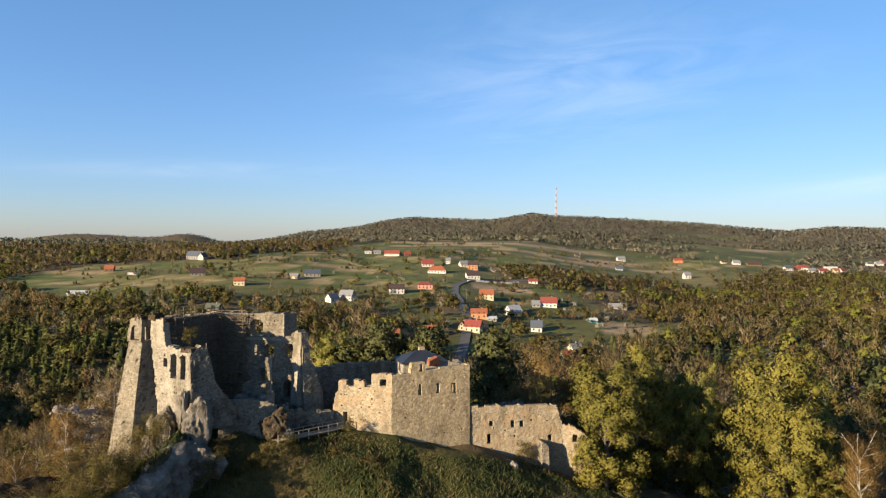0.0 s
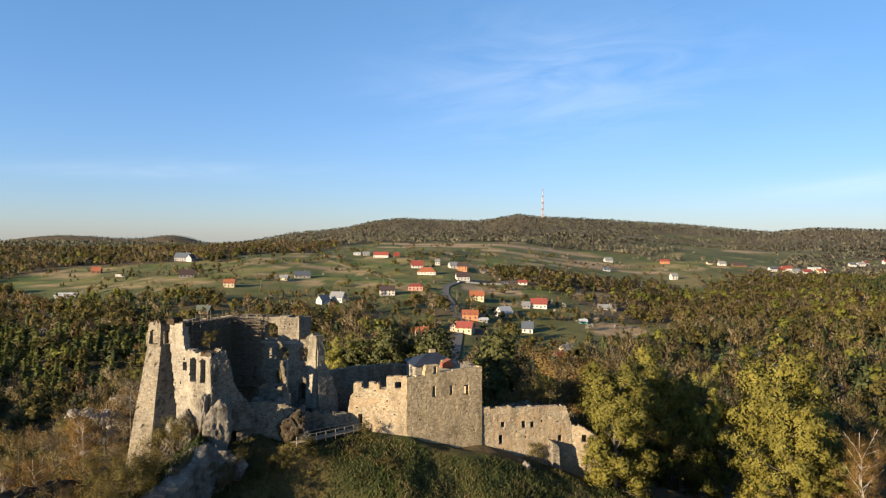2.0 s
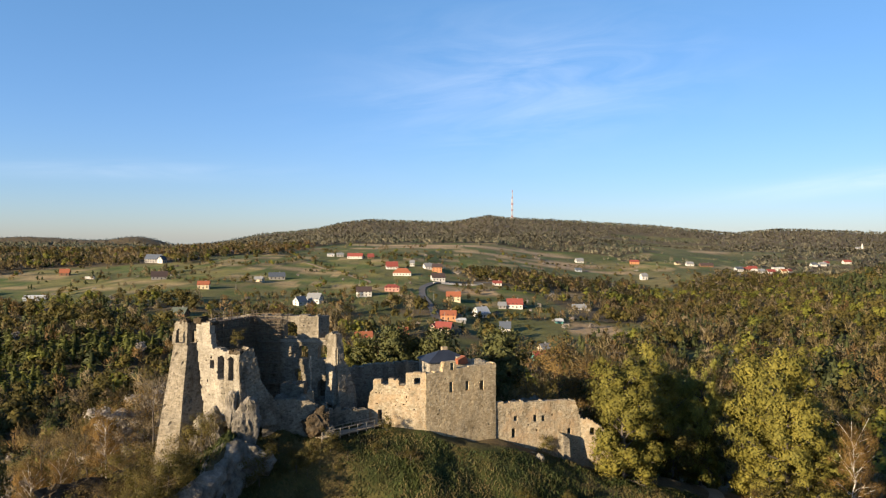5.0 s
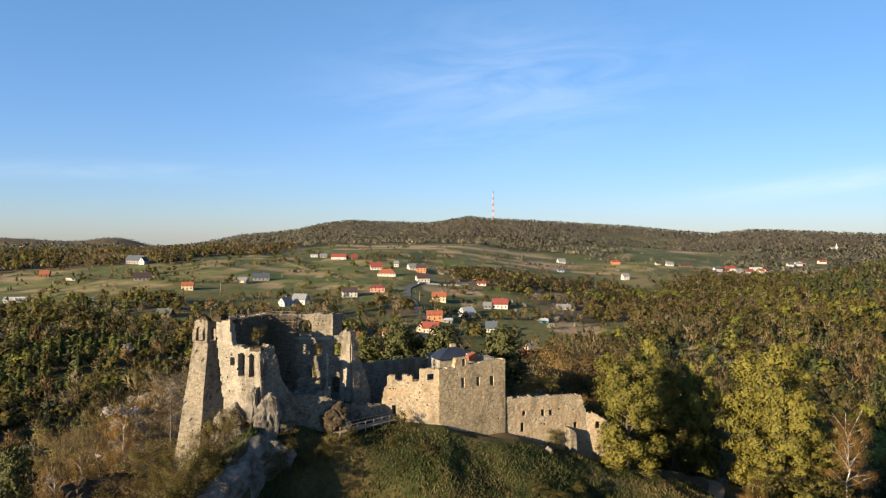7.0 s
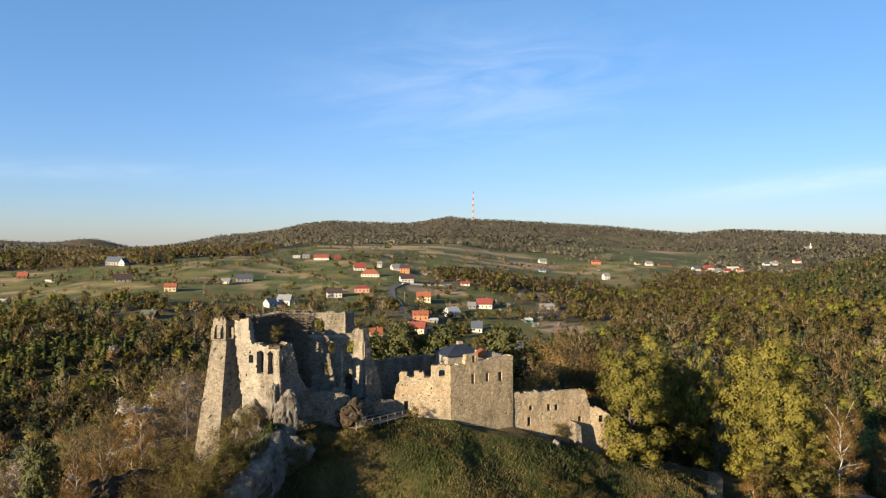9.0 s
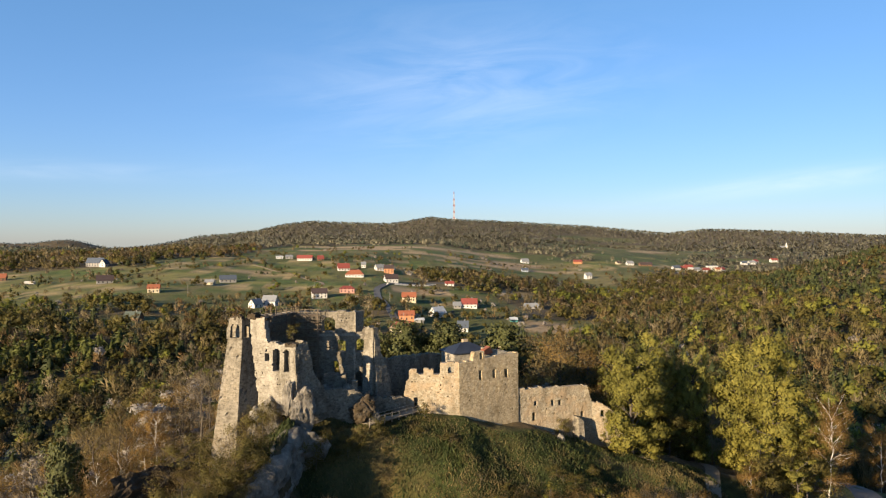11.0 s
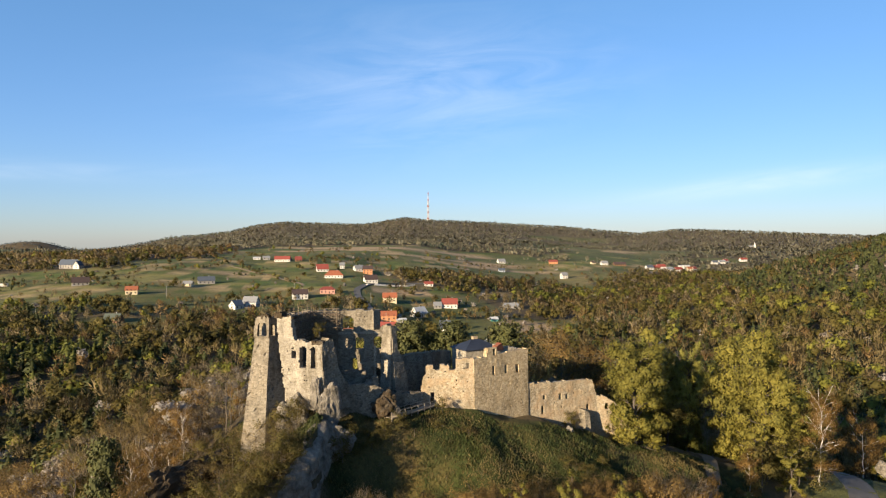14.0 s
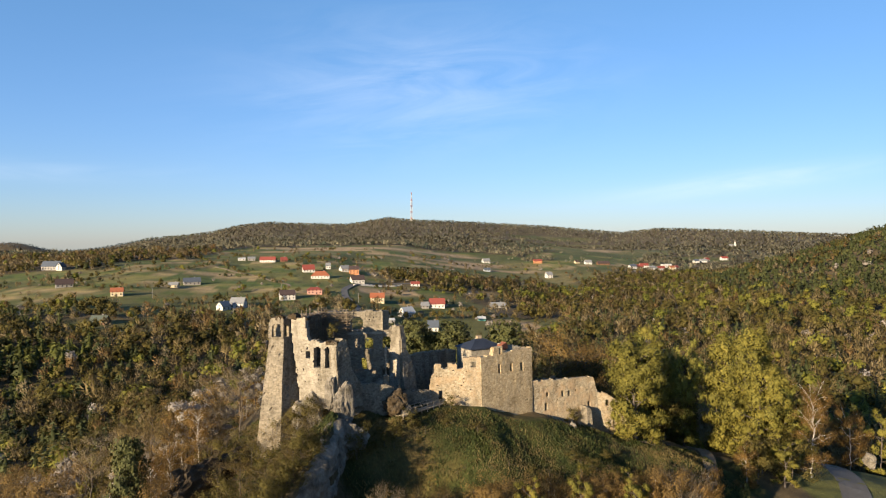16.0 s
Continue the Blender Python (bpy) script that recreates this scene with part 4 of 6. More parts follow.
for k in (-1, 1):
    bm = bmesh.new()
    beam(bm, ba + bside * 0.8 * k - Vector((0, 0, 0.16)), bb + bside * 0.8 * k - Vector((0, 0, 0.16)), 0.12)
    own(part("bearer", bm, WOOD_OLD), bridge)
    for i in range(8):
        c = ba.lerp(bb, i / 7) + bside * k
        bm = bmesh.new()
        box(bm, -0.06, 0.06, -0.06, 0.06, -0.6, 1.15, 0.01, Matrix.Translation(c))
        own(part("post", bm, WOOD_NEW), bridge)
    for rz in (0.55, 1.08):
        bm = bmesh.new()
        beam(bm, ba + bside * k + Vector((0, 0, rz)), bb + bside * k + Vector((0, 0, rz)), 0.055)
        own(part("handrail", bm, WOOD_NEW), bridge)


# ---- crags ----
def crag_mesh(name, size, seed, mat):
    """A weathered limestone block: broken planes, clefts and a pitted skin."""
    bm = bmesh.new()
    bmesh.ops.create_icosphere(bm, subdivisions=4, radius=1.0)
    off = Vector((seed * 7.1, seed * 3.3, seed * 1.7))
    q = random.Random(seed)
    cuts = []
    for _ in range(16):
        d = Vector((q.gauss(0, 1), q.gauss(0, 1), q.gauss(0, 0.55))).normalized()
        cuts.append((d, q.uniform(0.52, 0.86)))
    for v in bm.verts:
        p = v.co * (1 + 0.22 * noise.noise(v.co * 1.6 + off))
        for d, at in cuts:
            over = p.dot(d) - at
            if over > 0:
                p = p - d * over * 0.94
        k = 1 + 0.14 * noise.noise(p * 4.5 + off) + 0.08 * noise.noise(p * 11.0 + off)
        k -= 0.13 * max(0.0, 1 - abs(noise.noise(Vector((p.x * 2.6, p.y * 2.6, p.z * 1.1)) + off * 2)) * 9)
        v.co = (p.x * k * size[0] * 1.3, p.y * k * size[1] * 1.3, p.z * k * size[2] * 1.25)
    me = bpy.data.meshes.new(name)
    bm.to_mesh(me)
    bm.free()
    me.materials.append(mat)
    return me


def crag_at(x, y, z, size, seed, mat=None, turn=0.0, label="weathered grey limestone crag below the castle wall"):
    ob = new("crag", crag_mesh("crag", size, seed, mat or ROCK))
    ob.matrix_world = pose(x, y, z, 0, 0, turn)
    return tagged(ob, label, "rock", "castle crags")


crag_at(-45.0, 112.2, -2.0, (3.6, 2.4, 5.4), 1, turn=-28)
crag_at(-41.3, 109.1, 4.6, (1.0, 0.9, 3.0), 2, turn=10)
crag_at(-38.8, 109.0, 2.9, (2.3, 1.5, 3.4), 3, turn=25)
crag_at(-47.2, 110.4, -1.5, (1.7, 1.4, 3.0), 4)
crag_at(-41.4, 107.4, -1.8, (2.4, 1.8, 3.0), 5, turn=15)


def cliff():
    """The bare limestone face of the rib: bedded and cracked, a little overhung at its brow, with a turf edge behind."""
    ys, vs = np.arange(80.0, 110.2, 0.3), np.arange(0, 17.1, 0.3)
    Y, V = np.meshgrid(ys, vs, indexing="ij")
    rx = np.interp(Y, [80, 93, 100, 108, 111], [-55.0, -47.4, -42.9, -40.5, -39.4])
    rz = np.interp(Y, [70, 78, 86, 93, 100, 106, 110], [-60, -18, -9.6, -5.0, -1.7, 1.0, 0.0])
    bed = 0.35 * wave(V * 1.3, 0 * V, 1.0, 71) + 0.3 * wave(Y, V, 3.4, 72) + 0.22 * wave(Y, V, 1.3, 73) + 0.12 * wave(Y, V, 0.5, 74)
    crack = np.clip(1 - np.abs(wave(Y + 0.4 * wave(Y, V, 2.0, 75), V * 0.18, 2.4, 76)) * 6, 0, 1)
    brow = np.clip(1 - V / 1.2, 0, 1)
    out = 1.5 + 0.10 * V + bed + 1.1 * wave(Y, V * 0.4, 6.0, 77) - 0.5 * crack - 1.9 * brow ** 1.6
    Z = rz + 0.35 + 0.3 * wave(Y, 0 * Y, 1.4, 78) - V
    n, m = Y.shape
    back = np.stack([rx[:, 0] - 1.6, Y[:, 0], Z[:, 0] - 1.2], -1)[:, None]
    p = np.concatenate([back, np.stack([rx + out, Y + 0.25 * wave(Y, V, 0.9, 79), Z], -1)], 1)
    idx = np.arange(n * (m + 1)).reshape(n, m + 1)
    f = np.stack([idx[:-1, :-1], idx[:-1, 1:], idx[1:, 1:], idx[1:, :-1]], -1).reshape(-1, 4)
    ob = new("cliff", mesh_np("cliff", p.reshape(-1, 3), f, ROCK))
    return tagged(ob, "pale bedded limestone cliff along the rocky rib", "rock", "castle crags")


cliff()
crag_at(-38.2, 107.4, -3.0, (3.0, 1.3, 3.6), 8, turn=20)
crag_at(-35.6, 108.4, -3.6, (1.5, 1.1, 1.7), 28)
crag_at(-28.0, 115.6, 0.9, (2.5, 2.0, 2.2), 10, ROCK_MOSS_SHADE, 20, "brown mossy boulder below the court wall")
crag_at(-26.2, 114.6, -0.4, (1.4, 1.0, 1.3), 12)
crag_at(-30.8, 118.2, 1.6, (2.0, 1.5, 3.0), 13)
crag_at(-34.4, 119.4, 1.6, (2.6, 1.6, 3.2), 14)
crag_at(12.6, 122.6, -9.6, (2.2, 1.5, 1.9), 15)
crag_at(10.6, 125.0, -8.8, (2.0, 1.0, 1.0), 16)
crag_at(30.5, 121.5, -15.6, (3.6, 1.2, 1.2), 17, None, -32)
# These two flank rocks get their shade from the dark mossy colour.
crag_at(-58.5, 110.5, -7.5, (3.2, 2.0, 2.4), 19, ROCK_MOSS_SHADE, 18)
crag_at(-63.6, 105.5, -8.0, (8.0, 2.6, 3.7), 20, ROCK_MOSS_SHADE, 64, "limestone scar on the wooded flank, coloured dark grey-brown for shade")
crag_at(110, 141, -29, (1.5, 2.0, 2.2), 22)


# ---- trees ----
rng = np.random.default_rng(7)


def rand_dirs(n):
    v = rng.normal(size=(n, 3))
    return v / np.linalg.norm(v, axis=1, keepdims=True)


def leaf_quads(c, size, long=1.0, axis=None, out=None):
    """Pointed leaf sprays at c; long: how drawn out along axis they are."""
    n = len(c)
    u = rand_dirs(n) if axis is None else axis
    if out is not None and axis is None:  # lie along the crown's surface, a little tilted
        u = np.cross(u, out) + 0.45 * rand_dirs(n)
        u /= np.linalg.norm(u, axis=1, keepdims=True) + 1e-9
        w = np.cross(u, out + 0.45 * rand_dirs(n))
    else:
        w = np.cross(u, rand_dirs(n))
    w /= np.linalg.norm(w, axis=1, keepdims=True) + 1e-9
    s = np.broadcast_to(np.asarray(size, float), (n,))[:, None]
    v = np.stack([c - u * s * long - w * s, c - u * s * long + w * s, c + u * s * long], 1)
    if out is not None:
        v = turned_out(v, out)
    return v.reshape(-1, 3), np.arange(3 * n).reshape(n, 3)


def tube(points, radii, sides=5):
    p = np.array(points, float)
    d = np.gradient(p, axis=0)
    d /= np.linalg.norm(d, axis=1, keepdims=True) + 1e-9
    a = np.cross(d, np.array([0.31, 0.95, 0.05]))
    a /= np.linalg.norm(a, axis=1, keepdims=True) + 1e-9
    b = np.cross(d, a)
    th = np.linspace(0, 2 * math.pi, sides, endpoint=False)
    ring = p[:, None] + np.array(radii)[:, None, None] * (np.cos(th)[None, :, None] * a[:, None] + np.sin(th)[None, :, None] * b[:, None])
    n = len(p)
    idx = np.arange(n * sides).reshape(n, sides)
    f = np.stack([idx[:-1], np.roll(idx[:-1], -1, 1), np.roll(idx[1:], -1, 1), idx[1:]], -1).reshape(-1, 4)
    return ring.reshape(-1, 3), f


def joined(parts):
    vs, fs, k = [], [], 0
    for v, f in parts:
        vs.append(v)
        fs.append(f + k)
        k += len(v)
    return np.concatenate(vs), np.concatenate(fs)


def bent(a, b, n, sway):
    t = np.linspace(0, 1, n)[:, None]
    p = np.asarray(a) * (1 - t) + np.asarray(b) * t
    p[1:-1] += rng.normal(size=(n - 2, 3)) * sway
    return p


def grow(h, r, base, limbs, leaves, size, style, seed, lobe=0.34, lean=0.0, girth=0.021):
    """A broadleaf tree: tapered trunk, limbs with branches, and a crown of small clumps or bare twigs. Returns wood and crown."""
    global rng
    rng = np.random.default_rng(seed)
    top = np.array([lean * h, 0, h * 0.86])
    trunk = bent((0, 0, -0.8), top, 9, h * 0.011)
    tr = np.linspace(h * girth, h * 0.003, 9)
    wood, tips, outs, tone = [tube(trunk, tr, 7)], [], [], []
    for i in range(limbs):
        f = base + (0.93 - base) * (i + 0.5 * rng.random()) / limbs
        k = min(int(f / 0.86 * 8), 7)
        at = trunk[k] + (trunk[k + 1] - trunk[k]) * rng.random()
        ang = i * 2.4 + rng.random() * 0.8
        reach = r * (0.55 + 0.5 * rng.random()) * (1.0 - 0.55 * abs((f - base) / (1 - base) - 0.35) ** 1.3)
        rise = h * (0.05 + 0.13 * rng.random()) * (0.7 + f) * (1.0 if f > 0.3 else -0.25)
        end = at + np.array([math.cos(ang) * reach, math.sin(ang) * reach, rise])
        limb = bent(at, end, 6, r * 0.045)
        wood.append(tube(limb[[0, 2, 5]], [h * girth * 0.4, h * girth * 0.26, h * 0.0018], 3))
        for j in range(3):
            q = limb[2 + j]
            e = q + (rand_dirs(1)[0] * np.array([1, 1, 0.7]) + np.array([math.cos(ang), math.sin(ang), 0.8]) * 0.8) * r * (0.16 + 0.2 * rng.random())
            br = bent(q, e, 4, r * 0.025)
            wood.append(tube(br[[0, 3]], [h * girth * 0.18, h * girth * 0.05], 3))
            tips.append(e)
            outs.append(e - at)
            tone.append(rng.random())
    tips.append(top + np.array([0, 0, h * 0.07]))
    outs.append(np.array([0, 0, 1.0]))
    tone.append(0.5)
    tips, outs, tone = np.array(tips), np.array(outs), np.array(tone)
    pick = rng.integers(0, len(tips), leaves)
    shell = rand_dirs(leaves) * (rng.random((leaves, 1)) ** 0.45) * r * lobe * np.array([1, 1, 0.8])
    c = tips[pick] + shell
    tint = 0.06 + 0.22 * tone[pick] + 0.12 * rng.random(leaves)
    out = shell / (r * lobe) + 0.8 * (c - np.array([0, 0, h * 0.5])) / np.array([r, r, h * 0.5]) + 0.15 * rand_dirs(leaves)
    out /= np.linalg.norm(out, axis=1, keepdims=True)
    if style == "twig":
        ax = outs[pick] / (np.linalg.norm(outs[pick], axis=1, keepdims=True) + 1e-9) + 0.8 * rand_dirs(leaves) + np.array([0, 0, 0.55])
        ax /= np.linalg.norm(ax, axis=1, keepdims=True)
        v, f = leaf_quads(c, size * (0.7 + 0.6 * rng.random(leaves)), 17.0, ax, out)
    else:
        v, f = leaf_quads(c, size * (0.55 + 0.9 * rng.random(leaves)), 1.35, None, out)
        if size < 0.1:
            return joined(wood), (v, f, np.repeat(tint, 3), np.repeat(out, 3, 0))
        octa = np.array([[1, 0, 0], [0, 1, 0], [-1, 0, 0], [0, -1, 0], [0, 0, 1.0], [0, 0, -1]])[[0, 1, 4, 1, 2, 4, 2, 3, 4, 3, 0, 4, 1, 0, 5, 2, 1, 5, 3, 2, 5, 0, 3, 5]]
        inner = tips[:, None] + octa[None] * r * lobe * 0.5  # added solid core in each clump, toned darker for inner shade
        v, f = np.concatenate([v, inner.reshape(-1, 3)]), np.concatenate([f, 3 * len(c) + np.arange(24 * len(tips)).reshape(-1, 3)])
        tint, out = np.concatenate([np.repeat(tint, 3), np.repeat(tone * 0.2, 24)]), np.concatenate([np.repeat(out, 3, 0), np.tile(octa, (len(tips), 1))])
        return joined(wood), (v, f, tint, out)
    return joined(wood), (v, f, np.repeat(tint, 3), np.repeat(out, 3, 0))


def conifer(h, r, tiers, size, seed, pine=False):
    """A spruce with drooping tiers, or a pine with a bare stem and cloud-like clumps."""
    global rng
    rng = np.random.default_rng(seed)
    trunk = bent((0, 0, -0.8), (0, 0, h * 0.97), 8, h * 0.004)
    wood = [tube(trunk, np.linspace(h * 0.016, h * 0.002, 8), 6)]
    cs, tints = [], []
    for i in range(tiers):
        f = (0.38 if pine else 0.08) + (0.97 - (0.38 if pine else 0.08)) * i / tiers
        rad = r * ((1 - ((f - 0.55) / 0.5) ** 2) ** 0.5 if pine and abs(f - 0.55) < 0.49 else max(0.06, (1 - f) ** 0.85) if not pine else 0.3)
        for j in range(5 if pine else 7):
            ang = i * 1.1 + j * 2 * math.pi / (5 if pine else 7) + 0.5 * rng.random()
            reach = rad * (0.7 + 0.45 * rng.random())
            a = np.array([0, 0, f * h])
            e = a + np.array([math.cos(ang) * reach, math.sin(ang) * reach, (0.06 * h * (rng.random() - 0.1)) if pine else -0.22 * reach])
            wood.append(tube(bent(a, e, 3, 0.02), [h * 0.004, h * 0.003, h * 0.001], 3))
            n = 56 if pine else 20
            t = rng.random((n, 1)) ** (0.5 if pine else 0.7)
            cl = a + (e - a) * t + rand_dirs(n) * (r * 0.24 if pine else r * 0.10) * np.array([1, 1, 0.6])
            cs.append(cl)
            tints.append(0.06 + 0.2 * rng.random() + 0.12 * rng.random(n))
    c, tint = np.concatenate(cs), np.concatenate(tints)
    out = c * np.array([1, 1, 0]) / r + rand_dirs(len(c)) * 0.45 + np.array([0, 0, 0.35])
    out /= np.linalg.norm(out, axis=1, keepdims=True)
    v, f = leaf_quads(c, size * (0.6 + 0.8 * rng.random(len(c))), 1.5, None, out)
    return joined(wood), (v, f, np.repeat(tint, 3), np.repeat(out, 3, 0))


def tree(name, made, bark, leaf, label, category, group="trees on the castle hill"):
    """A template tree, kept far below the land until it is copied to its places."""
    ob = thing(name, (0, 0, 0), label, category, group)
    (wv, wf), (cv, cf, ct, cn) = made
    part_np("trunk", wv, wf, bark, ob, smooth=True)
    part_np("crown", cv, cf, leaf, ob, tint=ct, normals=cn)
    return ob


def stand(template, x, y, scale=1.0, turn=0.0, wide=1.0, dz=0.0):
    m = pose(x, y, float(land_z(x, y)) + dz, 0, 0, turn) @ Matrix.Diagonal((scale * wide, scale * wide, scale, 1))
    if template.get("planted"):
        return copy_thing(template, m @ Matrix.Diagonal((*(1 / k for k in template.scale), 1)))
    template["planted"] = 1
    template.matrix_world = m
    return template


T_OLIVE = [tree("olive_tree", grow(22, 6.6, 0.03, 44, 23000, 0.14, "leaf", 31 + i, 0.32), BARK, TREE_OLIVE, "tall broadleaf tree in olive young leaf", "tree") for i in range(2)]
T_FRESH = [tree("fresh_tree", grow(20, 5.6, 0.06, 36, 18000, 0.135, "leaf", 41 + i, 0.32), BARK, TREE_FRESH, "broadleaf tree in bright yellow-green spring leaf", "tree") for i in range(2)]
T_BARE = [tree("bare_tree", grow(13, 4.4, 0.2, 12, 1700, 0.024, "twig", 51 + i, 0.30, 0.0, 0.014), BARK, NEAR_GREY, "leafless grey tree with fine bare twigs", "tree") for i in range(3)]
T_BROWN = [tree("budding_tree", grow(14, 4.6, 0.2, 13, 2300, 0.029, "twig", 61 + i, 0.32, 0.0, 0.015), BARK, NEAR_BROWN, "brown budding tree with dense twigs", "tree") for i in range(3)]
T_RUST = [tree("rusty_tree", grow(12, 3.4, 0.2, 13, 4600, 0.030, "twig", 71 + i, 0.34, 0.0, 0.0085), BARK_BIRCH, NEAR_RUST, "slender tree with rusty brown spring twigs", "tree") for i in range(2)]
T_BLOOM = [tree("blossom_tree", grow(12, 3.8, 0.22, 11, 2600, 0.13, "leaf", 81 + i, 0.30), BARK, BLOSSOM, "wild cherry covered in white blossom", "tree") for i in range(2)]
T_PINE = [tree("pine_tree", conifer(17, 4.2, 15, 0.19, 91 + i, True), BARK, PINE_NEEDLE, "dark pine with a broad clumped crown", "tree") for i in range(2)]
T_SPRUCE = [tree("spruce_tree", conifer(12, 2.6, 20, 0.22, 101 + i), BARK, NEEDLE, "young dark green spruce", "tree") for i in range(2)]
T_BUSH = [tree("shrub", grow(6.4, 3.5, 0.08, 8, 2600, 0.098, "leaf", 111 + i, 0.4), BARK, LEAF_OLIVE, "olive green shrub growing on the slope", "shrub", "shrubs on the slope") for i in range(2)]
T_BRUSH = [tree("thicket", grow(6.0, 3.6, 0.06, 8, 1500, 0.016, "twig", 121 + i, 0.4), BARK, NEAR_BROWN, "brown leafless thicket on the slope", "shrub", "shrubs on the slope") for i in range(2)]

T_BUD = [tree("bronze_tree", grow(13, 4.6, 0.12, 18, 5200, 0.078, "leaf", 151 + i, 0.31, 0.0, 0.012), BARK, NEAR_BUD, "broadleaf tree in bronze-brown bud", "tree") for i in range(2)]
T_BIRCH = tree("birch_tree", grow(21, 4.4, 0.16, 30, 12000, 0.022, "twig", 141, 0.32, 0.0, 0.0085), BARK_BIRCH, NEAR_RUST, "tall white-stemmed birch with rusty spring twigs", "tree")
T_LOW = [tree("valley_tree", grow(20, 5.0, 0.1, 16, 5200, 0.17, "leaf", 131 + i, 0.26), BARK, TREE_OLIVE, "olive broadleaf tree at the foot of the hill", "tree") for i in range(2)]

# big trees on the right flank; the pine is added to darken a shaded gap
for tmpl, x, y, s, turn, wide in (
        (T_OLIVE[0], 30.5, 126.5, 0.98, 20, 1.0), (T_OLIVE[1], 40, 141, 1.1, 70, 0.9), (T_FRESH[1], 42.5, 147.5, 1.22, 250, 0.75), (T_BARE[0], 39.5, 145, 2.0, 30, 0.8), (T_FRESH[0], 54, 144, 1.25, 300, 0.55), (T_OLIVE[1], 64, 127, 1.12, 10, 0.95), (T_FRESH[0], 51, 150, 1.1, 0, 0.9), (T_PINE[1], 57, 149, 0.95, 50, 0.95),
        (T_OLIVE[0], 68.5, 141, 1.42, 130, 0.92), (T_FRESH[1], 72, 138, 1.15, 200, 1.0), (T_LOW[1], 61, 156, 1.1, 220, 1.0), (T_FRESH[0], 73, 128, 0.8, 90, 1.0),
        (T_BUSH[0], 58, 118, 1.15, 30, 1.0), (T_BUSH[1], 53, 113, 1.5, 80, 1.0), (T_LOW[1], 60, 113, 0.5, 10, 1.2), (T_LOW[0], 66, 123, 0.66, 150, 1.1), (T_LOW[0], 57, 121, 0.5, 40, 1.2), (T_BUSH[0], 66, 118, 1.5, 160, 1.0),
        (T_BIRCH, 73.0, 119.6, 1.0, 0, 1.0), (T_LOW[0], 84, 140, 0.82, 100, 1.0), (T_LOW[1], 90, 150, 0.82, 30, 1.0), (T_FRESH[1], 82, 152, 0.9, 0, 1.0), (T_RUST[1], 112, 150, 1.4, 40, 1.0),
        (T_LOW[0], 118, 145, 0.88, 60, 1.0), (T_BROWN[2], 122, 160, 1.2, 0, 1.0), (T_RUST[1], 48, 110, 0.75, 0, 1.0), (T_BUSH[1], 46, 140, 1.6, 0, 1.0),
        # Thickets added behind the curtain wall to keep the yard dark.
        (T_BRUSH[0], 12, 140, 1.5, 0, 1.0), (T_BRUSH[1], 16, 143, 1.6, 60, 1.0), (T_BRUSH[0], 20, 145, 1.7, 120, 1.0), (T_BRUSH[1], 25, 147, 1.7, 20, 1.0), (T_BRUSH[0], 15, 148, 1.6, 200, 1.0), (T_BUSH[1], 29, 140, 1.6, 90, 1.0)):
    stand(tmpl, x, y, s, turn, wide)
# pines and budding trees behind the castle
for tmpl, x, y, s, turn in (
        (T_PINE[0], -15, 168, 1.26, 0), (T_PINE[1], -9.5, 171, 1.12, 50), (T_PINE[0], -22, 168, 1.05, 100), (T_PINE[1], -3.6, 168, 1.36, 170), (T_PINE[0], 13.4, 172, 1.66, 210), (T_FRESH[0], -26.7, 168, 0.8, 0), (T_LOW[0], -20, 174, 0.76, 0),
        (T_PINE[1], 32, 172, 1.25, 20), (T_BUD[0], 25.2, 160, 1.95, 0), (T_BUD[1], 34, 163, 2.05, 90), (T_BUD[1], 17, 158, 1.1, 200), (T_BUD[0], 27, 143, 1.0, 40), (T_BROWN[0], 20, 154, 1.1, 140), (T_PINE[0], 38, 166, 1.3, 80), (T_PINE[1], 42, 176, 1.5, 120), (T_BROWN[1], 34, 163, 1.2, 0)):
    stand(tmpl, x, y, s, turn)
